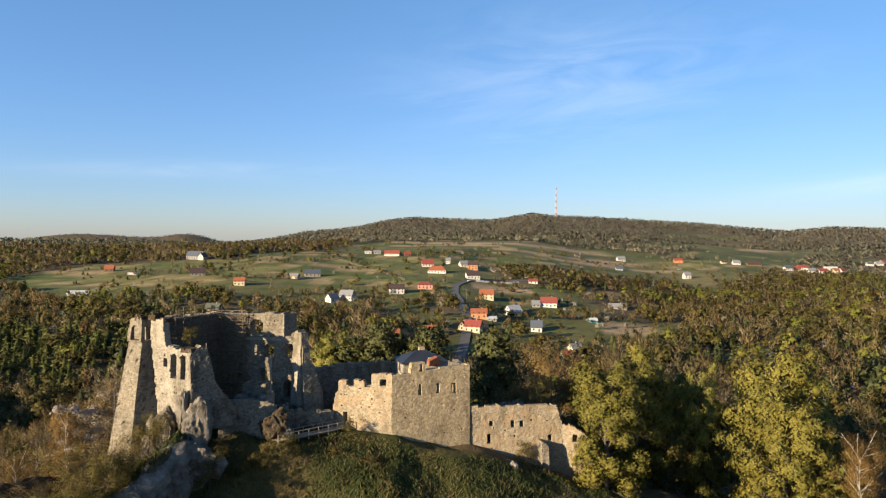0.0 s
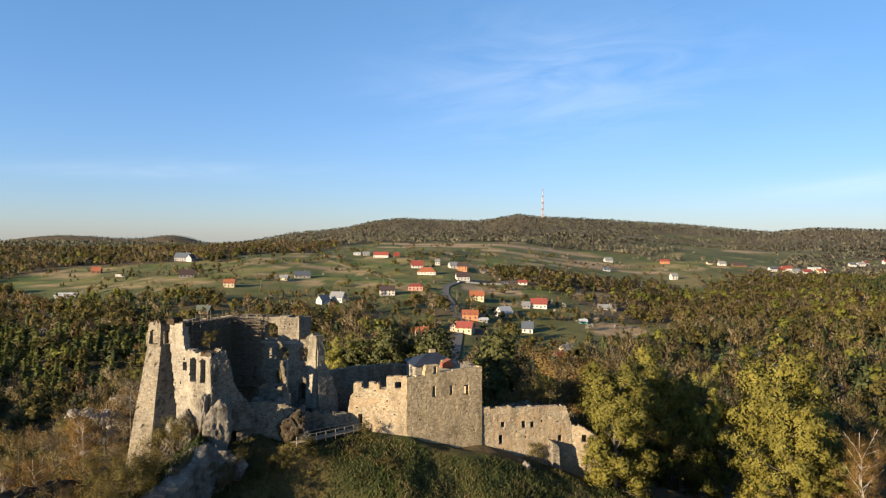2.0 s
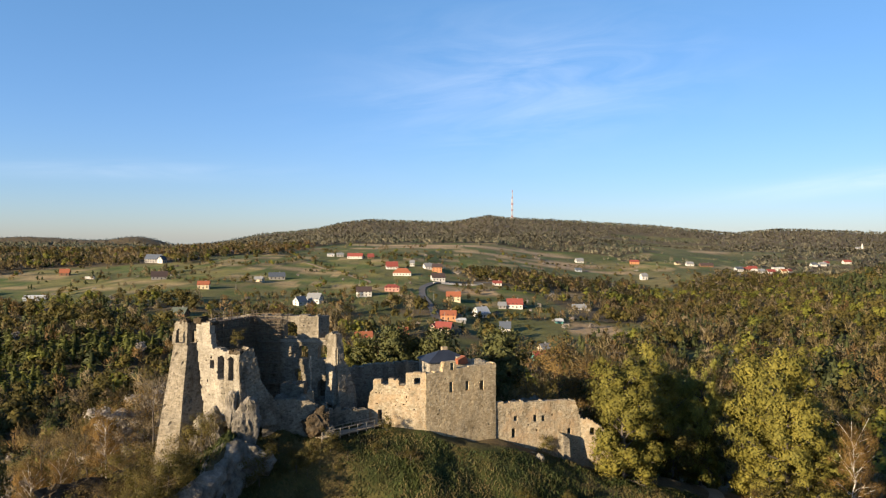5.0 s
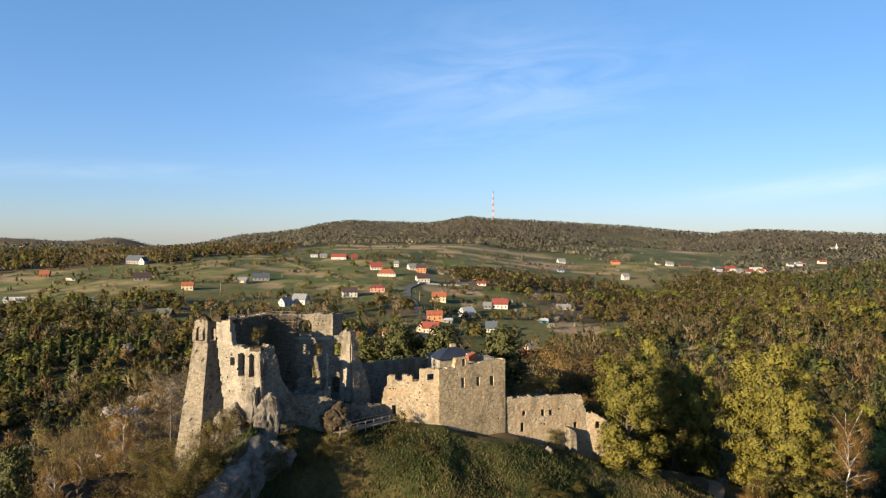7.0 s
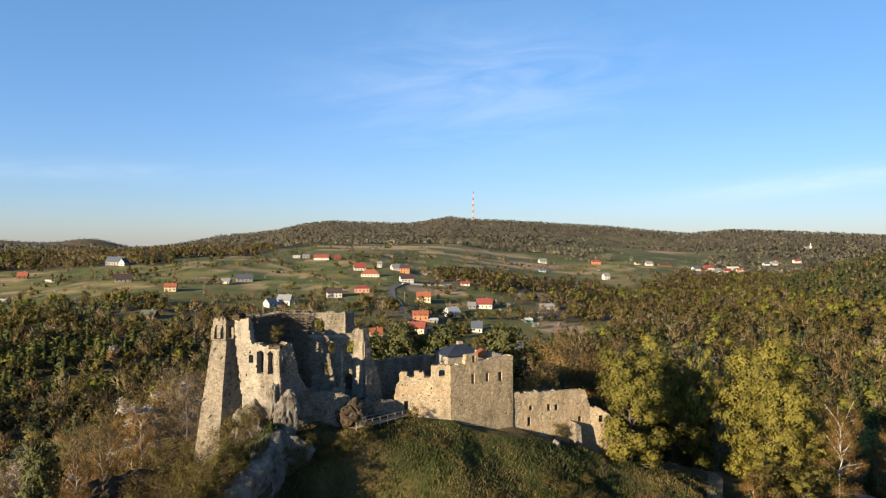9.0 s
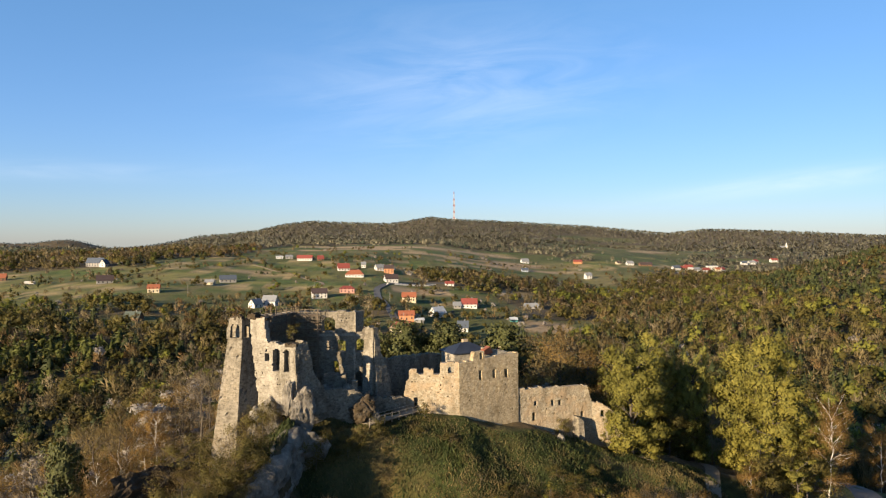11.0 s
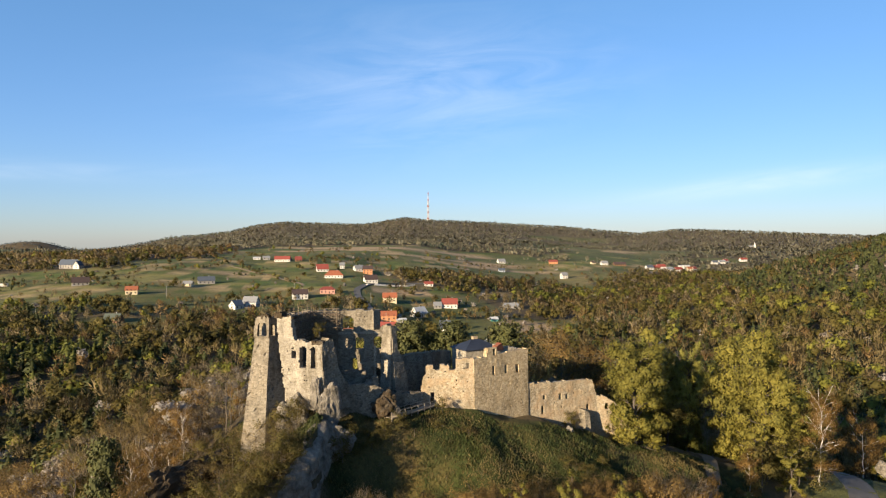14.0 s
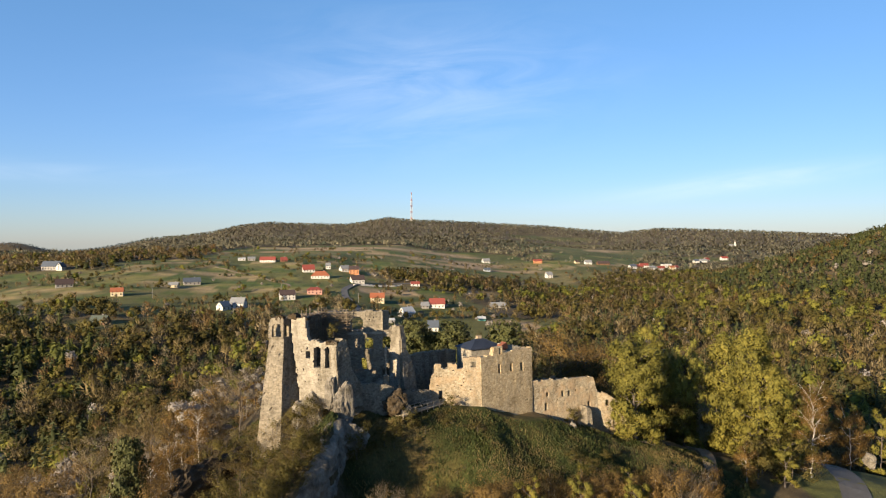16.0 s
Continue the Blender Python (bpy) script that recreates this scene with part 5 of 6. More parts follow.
# slope below the castle and the crag's foot
r = random.Random(5)
for x, y, s in ((27.3, 102, 0.8), (36.1, 102, 0.52), (8.2, 98, 0.36), (33, 99, 0.5), (40, 99, 0.6)):
    stand(T_SPRUCE[int(y) % 2], x, y, s, x * 40)
for x, y, s, tm in ((-36, 89, 1.1, T_BLOOM[0]), (-24, 88, 0.5, T_BLOOM[1]), (15.5, 128.2, 0.8, T_BUSH[0])):
    stand(tm, x, y, s * 0.62, 30)
for x, y, s, tm, dz in ((-46.4, 110.4, 0.6, T_BUSH[0], 2.6), (-44.8, 109.3, 0.65, T_BUSH[1], 1.6), (-43.4, 108.6, 0.5, T_BRUSH[1], 1.4), (-46.0, 103.0, 0.6, T_BRUSH[0], 0), (-47.5, 100.0, 0.7, T_BRUSH[1], 0), (-49.5, 97.0, 0.6, T_BRUSH[0], 0), (-50.5, 102.0, 0.8, T_BRUSH[0], 0), (-53.0, 99.0, 0.8, T_BUSH[1], 0), (-55.5, 104.0, 0.9, T_BRUSH[1], 0), (-48.0, 106.0, 0.7, T_BRUSH[0], 0), (-57.0, 98.0, 1.0, T_BRUSH[0], 0), (-52.5, 93.0, 0.8, T_BRUSH[1], 0), (-55.0, 90.0, 0.9, T_BRUSH[1], 0), (-59.5, 93.0, 1.0, T_BUSH[1], 0), (-61.0, 101.0, 1.0, T_BRUSH[0], 0), (-48.8, 111.2, 1.0, T_BUSH[1], 0.5), (-36.6, 107.8, 0.9, T_BUSH[0], 1.2), (-45.5, 106.5, 0.9, T_BRUSH[0], -0.5), (-52, 108.5, 1.0, T_BRUSH[1], 0), (-31, 110.5, 0.55, T_BUSH[0], 0),
                        (-56.5, 112.2, 0.9, T_BUSH[1], 0), (-34, 111.0, 0.6, T_BRUSH[0], 0), (-16, 118.6, 0.45, T_BUSH[1], 0), (-25.5, 112.4, 0.5, T_BUSH[0], 0), (-28.5, 111.2, 0.5, T_BUSH[1], 0), (-40.6, 110.4, 0.34, T_BUSH[1], 16.0)):
    stand(tm, x, y, s, x * 33, 1.0, dz)
# bushes along the rib's crest and about the rocks behind it
for i in range(16):
    y = 84 + 0.95 * i
    x = float(np.interp(y, [80, 93, 100, 108], [-55.0, -47.4, -42.9, -40.5])) - 1.2 - 1.3 * (i % 2)
    stand((T_BUSH, T_BRUSH, T_BUSH)[i % 3][i % 2], x, y, 0.62 + 0.2 * math.sin(i * 2.7), i * 71, 1.2)
for i, (x, y) in enumerate(((-62, 116), (-64.5, 118), (-61, 119.5), (-69, 110), (-68, 114), (-70, 119), (-57.5, 106.5), (-57, 98))):
    stand((T_BUSH, T_BRUSH, T_BRUSH)[i % 3][i % 2], x, y, 0.8 + 0.25 * math.sin(i * 1.9), i * 53, 1.2)
# trees and thickets that rise from the foot of the slope
for i in range(40):
    x, y = -36 + 1.5 * i + r.uniform(-0.7, 0.7), r.uniform(84, 92)
    top = 33.6 - (y + 20.8) * (0.350 + 0.012 * r.random()) - r.uniform(0.0, 1.6)
    tmpl = r.choice(r.choices([T_BROWN, T_RUST, T_BARE, T_LOW, T_BUD], [18, 12, 12, 22, 30])[0])
    crown = [c for c in tmpl.children if c.name.startswith("crown")][0]
    size = (top - float(land_z(x, y))) / max(v.co.z for v in crown.data.vertices)
    if 0.15 < size < 1.2:
        stand(tmpl, x, y, size, r.uniform(0, 360), 0.9)
# low thorn scrub on the castle slope
for i in range(170):
    x, y = r.uniform(-30, 30), r.uniform(90, 115)
    if float(castle_slope(x, y)) < 0.2 or (x > -10 and y > 108 + 0.3 * x):
        continue
    stand(r.choice(T_BRUSH if r.random() < 0.8 else T_BUSH), x, y, r.uniform(0.12, 0.34), r.uniform(0, 360), r.uniform(1.1, 1.8), -0.1)
# tufts of weeds and grass on the castle slope
g_t = np.random.default_rng(77)
tx, ty = g_t.uniform(-62, 46, 90000), g_t.uniform(84, 127, 90000)
on = (np.maximum(castle_slope(tx, ty), 1.2 * bump(tx, ty, -50, 99, 9, 11)) + 0.8 * wave(tx, ty, 5, 51) > 0.1) & ~((ty > 119) & (tx < 5) & (tx > -22))
tx, ty = tx[on], ty[on]
th = g_t.uniform(0.15, 0.55, len(tx)) * (1 + 0.8 * np.clip(wave(tx, ty, 4, 52), 0, 1))
rng = np.random.default_rng(78)
ax = rand_dirs(len(tx)) * 0.7 + np.array([0, 0, 0.9])
ax /= np.linalg.norm(ax, axis=1, keepdims=True)
v, f = leaf_quads(np.stack([tx, ty, land_z(tx, ty) + th * 0.5], 1), th * 0.22, 3.0, ax)
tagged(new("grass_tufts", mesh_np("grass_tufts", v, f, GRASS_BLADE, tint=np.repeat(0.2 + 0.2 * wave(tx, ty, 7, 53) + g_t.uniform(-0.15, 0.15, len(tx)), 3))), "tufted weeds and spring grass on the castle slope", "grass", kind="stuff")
# wooded flank left of the castle
for tmpl, x, y, size, turn, wide in ((T_PINE[0], -74.5, 98.6, 1.24, 15, 0.62), (T_BLOOM[0], -70.6, 134, 1.05, 40, 1.25), (T_BLOOM[1], -66, 141, 1.1, 120, 1.4), (T_BLOOM[1], -79, 117, 0.85, 10, 1.1), (T_BIRCH, -70.5, 113, 0.62, 60, 1.0), (T_BIRCH, -73, 108.5, 0.6, 150, 1.0), (T_BIRCH, -66.5, 121, 0.6, 240, 1.0)):
    stand(tmpl, x, y, size, turn, wide)
spots = []
for i in range(900):
    x, y = r.uniform(-150, -57), r.uniform(84, 205)
    if y > 107 and y < 122 and x > -60 or y < 112 and x > -67 or any((x - a) ** 2 + (y - b) ** 2 < 30 for a, b in spots):
        continue
    spots.append((x, y))
for x, y in spots[:150]:
    kind = r.choices([T_BARE, T_BROWN, T_RUST, T_BLOOM, T_LOW, T_PINE, T_BUSH, T_BUD], [22, 12, 14, 13, 6, 3, 8, 26])[0]
    s = {id(T_LOW): 0.46, id(T_PINE): 0.6, id(T_BUSH): 1.3}.get(id(kind), 1.0) * r.uniform(0.75, 1.15)
    stand(r.choice(kind), x, y, s * (0.95 if y < 120 else 1.05), r.uniform(0, 360))


# ---- woods ----
def wood_mix(x, y):
    """Weights of spruce, olive, fresh, brown, grey, larch, blossom and rust by place."""
    d = np.hypot(x, y)
    a, b = wave(x, y, 130, 31), wave(x, y, 60, 32)
    c = wave(x, y, 90, 33)
    w = np.stack([0.06 + 1.8 * np.clip(a - 0.25, 0, 1), 0.12 + 0.9 * np.clip(b - 0.1, 0, 1), 0.04 + 1.0 * np.clip(c - 0.3, 0, 1), 0.34 + 0.5 * np.clip(-b, 0, 1), 0.12 + 0.6 * np.clip(-c - 0.1, 0, 1), 0.0 * a, 0.03 + 0.1 * np.clip(-a - 0.4, 0, 1), 0.08 + 0.4 * np.clip(-a - 0.3, 0, 1)], -1)
    left = step(-40, -140, x) * (1 - step(560, 700, y))
    w[..., 0] += 0.3 * left
    w[..., 1] += 0.3 * left
    w[..., 3] *= 1 - 0.35 * left
    w[..., 2] *= 1 - 0.8 * left
    w[..., 5] += 7.0 * np.maximum(inside(x, y, [(-235, 505, 48, 36, 0), (-300, 470, 50, 60, 0), (-235, 420, 34, 30, 0)]) > 0, 0)
    hill = bump(x, y, 960, 770, 480, 400, 40)
    w[..., 0] += 5.5 * np.clip(hill * 8.0 - 2.6, 0, 1) * (hill < 0.93)
    w[..., 2] += 0.7 * np.exp(-((hill - 0.27) / 0.05) ** 2)
    w[..., 1] += 0.5 * np.exp(-((hill - 0.24) / 0.08) ** 2)
    far = step(1500, 2200, d)
    w[..., 3] += 0.9 * far
    w[..., 0] += 1.4 * far * np.clip(wave(x, y, 420, 37) + 0.1, 0, 1)
    w[..., 6] *= 1 - far
    edge = step(-420, -700, x) * step(1250, 1500, y)
    w[..., 0] += 5.0 * edge
    return w / w.sum(-1, keepdims=True)


def scatter():
    """Places for the woods: closer together near the camera's side of the land."""
    out = []
    bands = [(150, 260, 7.4), (260, 420, 8.4), (420, 620, 9.4), (620, 900, 10.5), (900, 1300, 12.0), (1300, 1900, 16.0), (1900, 2800, 23.0), (2800, 4650, 34.0)]
    g = np.random.default_rng(11)
    for d0, d1, sp in bands:
        xs, ys = np.arange(-d1, d1, sp), np.arange(30, d1, sp)
        X, Y = np.meshgrid(xs, ys)
        X, Y = (X + g.uniform(-0.48, 0.48, X.shape) * sp).ravel(), (Y + g.uniform(-0.48, 0.48, X.shape) * sp).ravel()
        D, A = np.hypot(X + 20, Y + 8), np.degrees(np.arctan2(X + 20, Y + 8))
        keep_ = (D >= d0) & (D < d1) & (A > -38) & (A < 49)
        op = open_land(X, Y)
        lone = g.random(X.shape) < np.where(D < 1500, 0.07 + 0.5 * np.clip(wave(X, Y, 40, 41) - 0.25, 0, 1) + np.where(Y < 720, 0.14, 0.0), 0.03)
        keep_ &= (op < 0) | lone
        keep_ &= ~((X > -62) & (X < 62) & (Y < 188)) & ~((X > -152) & (Y < 205) & (X < -50)) & ~((X > 40) & (X < 106) & (Y < 175))
        for line, gap in (([(10, 470), (18, 560), (24, 640), (22, 720), (14, 790), (16, 850), (34, 905), (72, 940), (120, 960)], 11), ([(86, 122), (95, 138), (100, 170), (96, 195)], 9)):
            q, _ = along(line, 4.0)
            near = np.hypot(X, Y) < 1200
            for k in range(0, len(q)):
                keep_ &= ~(near & (np.abs(X - q[k, 0]) < gap) & (np.abs(Y - q[k, 1]) < gap))
        X, Y, op = X[keep_], Y[keep_], op[keep_]
        out.append(np.stack([X, Y, np.full(X.shape, sp), (op > 0).astype(float)], 1))
    return np.concatenate(out)


HOUSE_GAPS = []


# ---- village ----
def window_mesh(w, h):
    bm = bmesh.new()
    box(bm, -w / 2, w / 2, -0.05, 0.05, 0, h, 0.02)
    me = bpy.data.meshes.new("window")
    bm.to_mesh(me)
    bm.free()
    me.materials.append(GLASS)
    return me


WINDOW = window_mesh(1.5, 1.7)
DOOR = window_mesh(1.3, 2.4)


def house(x, y, turn, w, d, h, rise, wall, roof, label, hip=0.0, chimney=True, storeys=1, name="house", category="house"):
    """A rendered house with a pitched roof, windows, a door and a chimney."""
    z = float(land_z(x, y))
    ob = thing(name, (x, y, z), label, category, "village houses", turn)
    w, d, h, rise = w * 0.84, d * 0.84, h * 0.82, rise * 0.95
    hw, hd = w / 2, d / 2
    bm = bmesh.new()
    vs = [bm.verts.new(p) for p in ((-hw, -hd, -4), (hw, -hd, -4), (hw, hd, -4), (-hw, hd, -4), (-hw, -hd, h), (hw, -hd, h), (hw, hd, h), (-hw, hd, h))]
    fs = [(0, 1, 5, 4), (2, 3, 7, 6)]
    if hip:
        fs += [(1, 2, 6, 5), (3, 0, 4, 7)]
    else:
        g = [bm.verts.new((-hw, 0, h + rise)), bm.verts.new((hw, 0, h + rise))]
        bm.faces.new((vs[1], vs[2], vs[6], g[1], vs[5]))
        bm.faces.new((vs[3], vs[0], vs[4], g[0], vs[7]))
    for f in fs:
        bm.faces.new([vs[i] for i in f])
    part("wall", bm, WALL_PAINT[wall], ob)
    bm = bmesh.new()
    o, t = 0.7, 0.3
    slope = rise / hd
    ez = h - o * slope + 0.05
    ends = hip * hd
    rings = []
    for k in (0, t):
        rings.append([bm.verts.new(p) for p in ((-hw - o, -hd - o, ez + k), (hw + o, -hd - o, ez + k), (hw + o - ends, 0, h + rise + 0.05 + k), (-hw - o + ends, 0, h + rise + 0.05 + k), (-hw - o, hd + o, ez + k), (hw + o, hd + o, ez + k))])
    a, b = rings
    for f in ((b[0], b[1], b[2], b[3]), (b[5], b[4], b[3], b[2]), (a[3], a[2], a[1], a[0]), (a[2], a[3], a[4], a[5]), (a[0], a[1], b[1], b[0]), (a[5], a[4], b[4], b[5])):
        bm.faces.new(f)
    if hip:
        for f in ((b[1], b[5], b[2]), (b[4], b[0], b[3]), (a[1], b[1], b[5], a[5]), (a[4], b[4], b[0], a[0])):
            try:
                bm.faces.new(f)
            except ValueError:
                pass
    else:
        for f in ((a[1], a[2], b[2], b[1]), (a[2], a[5], b[5], b[2]), (a[3], a[0], b[0], b[3]), (a[4], a[3], b[3], b[4])):
            bm.faces.new(f)
    roof_ob = part("roof", bm, ROOF_PAINT[roof], ob)
    if chimney:
        bm = bmesh.new()
        box(bm, -0.45, 0.45, -0.45, 0.45, h + rise * 0.5, h + rise + 1.3, 0.05, Matrix.Translation((w * 0.18, hd * 0.25, 0)))
        part("chimney", bm, WALL_PAINT["grey"], roof_ob)
    n = max(2, int(w / 4.2))
    for lev in range(storeys):
        for i in range(n):
            px = -hw + w * (i + 0.5) / n
            if lev == 0 and i == n // 2 and w > 9:
                q = new("door", DOOR)
                q.location = (px, -hd - 0.03, 0.1)
            else:
                q = new("window", WINDOW)
                q.location = (px, -hd - 0.03, 1.1 + 2.9 * lev)
            q.parent = ob
    for sx in (-1, 1):
        for lev in range(storeys + (0 if hip else 1)):
            q = new("window", WINDOW)
            q.location, q.rotation_euler = (sx * (hw + 0.03), 0, 1.1 + 2.9 * lev), (0, 0, math.pi / 2)
            q.parent = ob
    return ob


HOUSES = [
    (-469, 968, 10, 14, 10, 5, 5, "wood", "orange", "small orange-roofed wooden house by the wood"),
    (-387, 1076, -15, 30, 13, 7, 7, "grey", "slate", "large house with a slate blue gabled roof"),
    (-372, 1066, 70, 12, 11, 6, 6, "white", "slate", "gabled side house with a slate roof"),
    (-314, 882, 20, 22, 12, 5, 6, "grey", "dark", "dark-roofed low house among shrubs"),
    (-237, 802, 5, 15, 10, 6, 4, "cream", "orange", "cream house with an orange roof in the meadow"),
    (-190, 881, -10, 13, 9, 4, 3, "cream", "grey", "small tan house with a grey roof"),
    (-173, 912, 15, 24, 11, 5, 5, "grey", "slate", "long grey house with a slate blue roof"),
    (-218, 654, -20, 18, 10, 3, 5, "wood", "green", "old barn with a grey-green roof"),
    (-402, 759, 8, 26, 11, 3, 3, "blue", "pale", "pale blue plastic greenhouse in a field"),
    (-130, 1195, 5, 14, 9, 3, 2, "white", "pale", "low white outbuilding on the ridge"),
    (-114, 1194, 5, 14, 9, 4, 3, "grey", "grey", "grey-roofed outbuilding on the ridge"),
    (-86, 1168, -8, 30, 11, 5, 5, "white", "red", "long white farmhouse with a red roof"),
    (-60, 1163, 12, 12, 9, 4, 5, "wood", "red", "dark barn with a red roof"),
    (-23, 1027, 8, 20, 13, 5, 7, "white", "red", "white house with a steep red roof"),
    (-8, 964, -5, 30, 16, 5, 6, "white", "orange", "large white house with an orange-red hipped roof"),
    (8, 1060, 0, 8, 8, 6, 4, "white", "grey", "small white house with a grey roof"),
    (32, 1045, 20, 16, 12, 5, 5, "white", "grey", "white house with a pale grey roof"),
    (45, 1030, -4, 17, 14, 9, 5, "orange", "dark", "tall orange house with a dark red roof"),
    (40, 924, 12, 21, 13, 6, 6, "white", "dark", "white house with a dark gabled roof"),
    (-21, 821, 0, 21, 12, 6, 3, "pink", "red", "pink two-storey house with a low red roof"),
    (-53, 788, 8, 20, 13, 7, 5, "white", "dark", "white house with a dark brown roof"),
    (-118, 734, 50, 14, 11, 5, 5, "white", "grey", "white gabled house with a grey roof"),
    (-104, 748, -20, 18, 12, 6, 6, "white", "grey", "white house with a grey roof and dormer end"),
    (50, 783, -6, 19, 12, 7, 5, "cream", "orange", "cream house with an orange-red roof"),
    (123, 938, 0, 14, 9, 4, 3, "white", "red", "small white house with a red roof"),
    (119, 771, -8, 21, 12, 6, 6, "white", "red", "white-gabled house with a bright red roof"),
    (104, 768, 0, 10, 9, 4, 4, "grey", "grey", "grey shed beside a house"),
    (73, 711, 35, 18, 13, 6, 6, "white", "pale", "white house with a pale blue-grey roof"),
    (35, 663, -4, 18, 12, 6, 4, "orange", "orange", "orange house with an orange roof"),
    (47, 660, 0, 11, 8, 3, 1.5, "grey", "pale", "grey canopy shed beside a house"),
    (27, 602, -20, 17, 12, 6, 5, "cream", "red", "cream house with a bright red roof beside the road"),
    (19, 605, 60, 11, 9, 4, 4, "cream", "red", "red-roofed wing of a cream house"),
    (-11, 576, 10, 12, 10, 5, 5, "white", "orange", "white house with an orange roof in the valley"),
    (-42, 560, 12, 16, 10, 4, 4, "cream", "orange", "low house with a wide orange roof"),
    (88, 643, -10, 12, 11, 5, 6, "white", "slate", "white house with a slate blue roof"),
    (153, 699, 0, 9, 8, 3, 2, "teal", "pale", "small turquoise hut in a garden"),
    (96, 521, 15, 13, 10, 4, 4, "teal", "red", "turquoise house with a red roof in the valley"),
    (108, 560, 30, 12, 9, 4, 4, "cream", "grey", "low house with a grey roof among trees"),
    (205, 806, -4, 24, 10, 3, 4, "grey", "grey", "long grey barn among brown trees"),
    (432, 1218, 10, 14, 11, 8, 5, "white", "grey", "white two-storey house alone in a field"),
    (330, 1290, 0, 14, 10, 4, 4, "blue", "slate", "small blue-roofed house in the meadow"),
    (699, 1393, 10, 20, 12, 6, 5, "white", "slate", "white house with a dark roof at the town edge"),
    (720, 1402, -5, 18, 12, 5, 5, "cream", "red", "cream house with a red roof at the town edge"),
    (752, 1440, 0, 24, 13, 7, 5, "white", "red", "white house with a red roof in the town"),
    (767, 1391, 8, 22, 13, 6, 5, "white", "red", "low white house with a red roof in the town"),
    (742, 1385, 8, 20, 12, 5, 5, "white", "grey", "white house with a grey roof in the town"),
    (842, 1494, 0, 30, 12, 9, 1, "white", "pale", "long white flat-roofed building in the town"),
    (800, 1400, 5, 14, 12, 8, 4, "cream", "orange", "cream house with an orange roof in the town"),
    (838, 1445, 30, 18, 12, 6, 5, "white", "red", "white house with a red roof beside the town road"),
    (620, 1455, 0, 18, 12, 5, 5, "white", "grey", "white house with a grey roof among orchards"),
    (655, 1450, 0, 34, 12, 4, 5, "wood", "dark", "long brown barn among orchards"),
    (599, 1470, 10, 12, 10, 4, 4, "cream", "dark", "small cream house among orchards"),
    (499, 1460, -6, 22, 12, 6, 4, "orange", "red", "orange farmhouse with a red roof"),
    (380, 1470, 10, 20, 12, 5, 6, "white", "grey", "white farmhouse with a grey roof"),
    (1075, 1697, 0, 22, 13, 6, 5, "white", "grey", "white house in the far valley"),
    (1100, 1720, 20, 20, 13, 7, 5, "white", "red", "white house with a red roof in the far valley"),
    (1045, 1685, 0, 18, 13, 6, 5, "white", "slate", "pale house in the far valley"),
    (1170, 1740, 0, 24, 13, 7, 5, "white", "red", "white villa in the far valley"),
]
for row in HOUSES:
    tall = 2 if row[5] >= 6 else 1
    house(*row, hip=1.0 if "hipped" in row[9] or "low red" in row[9] else 0.0, storeys=tall, chimney="shed" not in row[9] and "greenhouse" not in row[9])
    HOUSE_GAPS.append((row[0], row[1], row[3] * 0.8 + 4))

# caravan in the meadow, church and mast
caravan = thing("caravan", (-409, 906, float(land_z(-409, 906))), "white caravan parked in a meadow", "caravan")
bm = bmesh.new()
box(bm, -6, 6, -1.6, 1.6, 0.6, 4.2, 0.35)
part("body", bm, WALL_PAINT["white"], caravan)
for sx in (-2, 2):
    bm = bmesh.new()
    beam(bm, (sx, -1.5, 0.5), (sx, 1.5, 0.5), 0.55, 12)
    part("wheel", bm, ROOF_PAINT["dark"], caravan)
car = thing("parked_car", (34, 893, float(land_z(34, 893)) + 0.4), "pale blue-white car on the village road", "car", turn=40)
bm = bmesh.new()
box(bm, -2.6, 2.6, -1.1, 1.1, 0.4, 1.3, 0.2)
box(bm, -1.4, 1.6, -1.0, 1.0, 1.3, 2.2, 0.3)
part("body", bm, WALL_PAINT["white"], car)
for sx in (-1.6, 1.6):
    bm = bmesh.new()
    beam(bm, (sx, -1.15, 0.4), (sx, 1.15, 0.4), 0.42, 12)
    part("wheel", bm, ROOF_PAINT["dark"], car)

CX, CY = 1690, 2440
church = thing("church", (CX, CY, float(land_z(CX, CY))), "white church with a tapering tower far off", "church", turn=-20)
for nm, dims in (("nave", (-16, 12, -8, 8, -25, 12)), ("tower", (12, 21, -5, 5, -25, 22)), ("belfry", (13.5, 19.5, -3, 3, 22, 29))):
    bm = bmesh.new()
    box(bm, *dims, 0.4)
    part(nm, bm, WALL_PAINT["white"], church)
bm = bmesh.new()
beam(bm, (16.5, 0, 29), (16.5, 0, 38), 3.4, 8, 0.3)
part("spire", bm, WALL_PAINT["white"], church)
bm = bmesh.new()
pts = [bm.verts.new(p) for p in ((-17, -9, 12), (12, -9, 12), (12, 9, 12), (-17, 9, 12), (-17, 0, 19), (12, 0, 19))]
for f in ((0, 1, 5, 4), (2, 3, 4, 5), (0, 4, 3), (1, 2, 5), (3, 2, 1, 0)):
    bm.faces.new([pts[i] for i in f])
part("roof", bm, ROOF_PAINT["grey"], church)
church.matrix_world = church.matrix_world @ Matrix.Scale(0.72, 4)

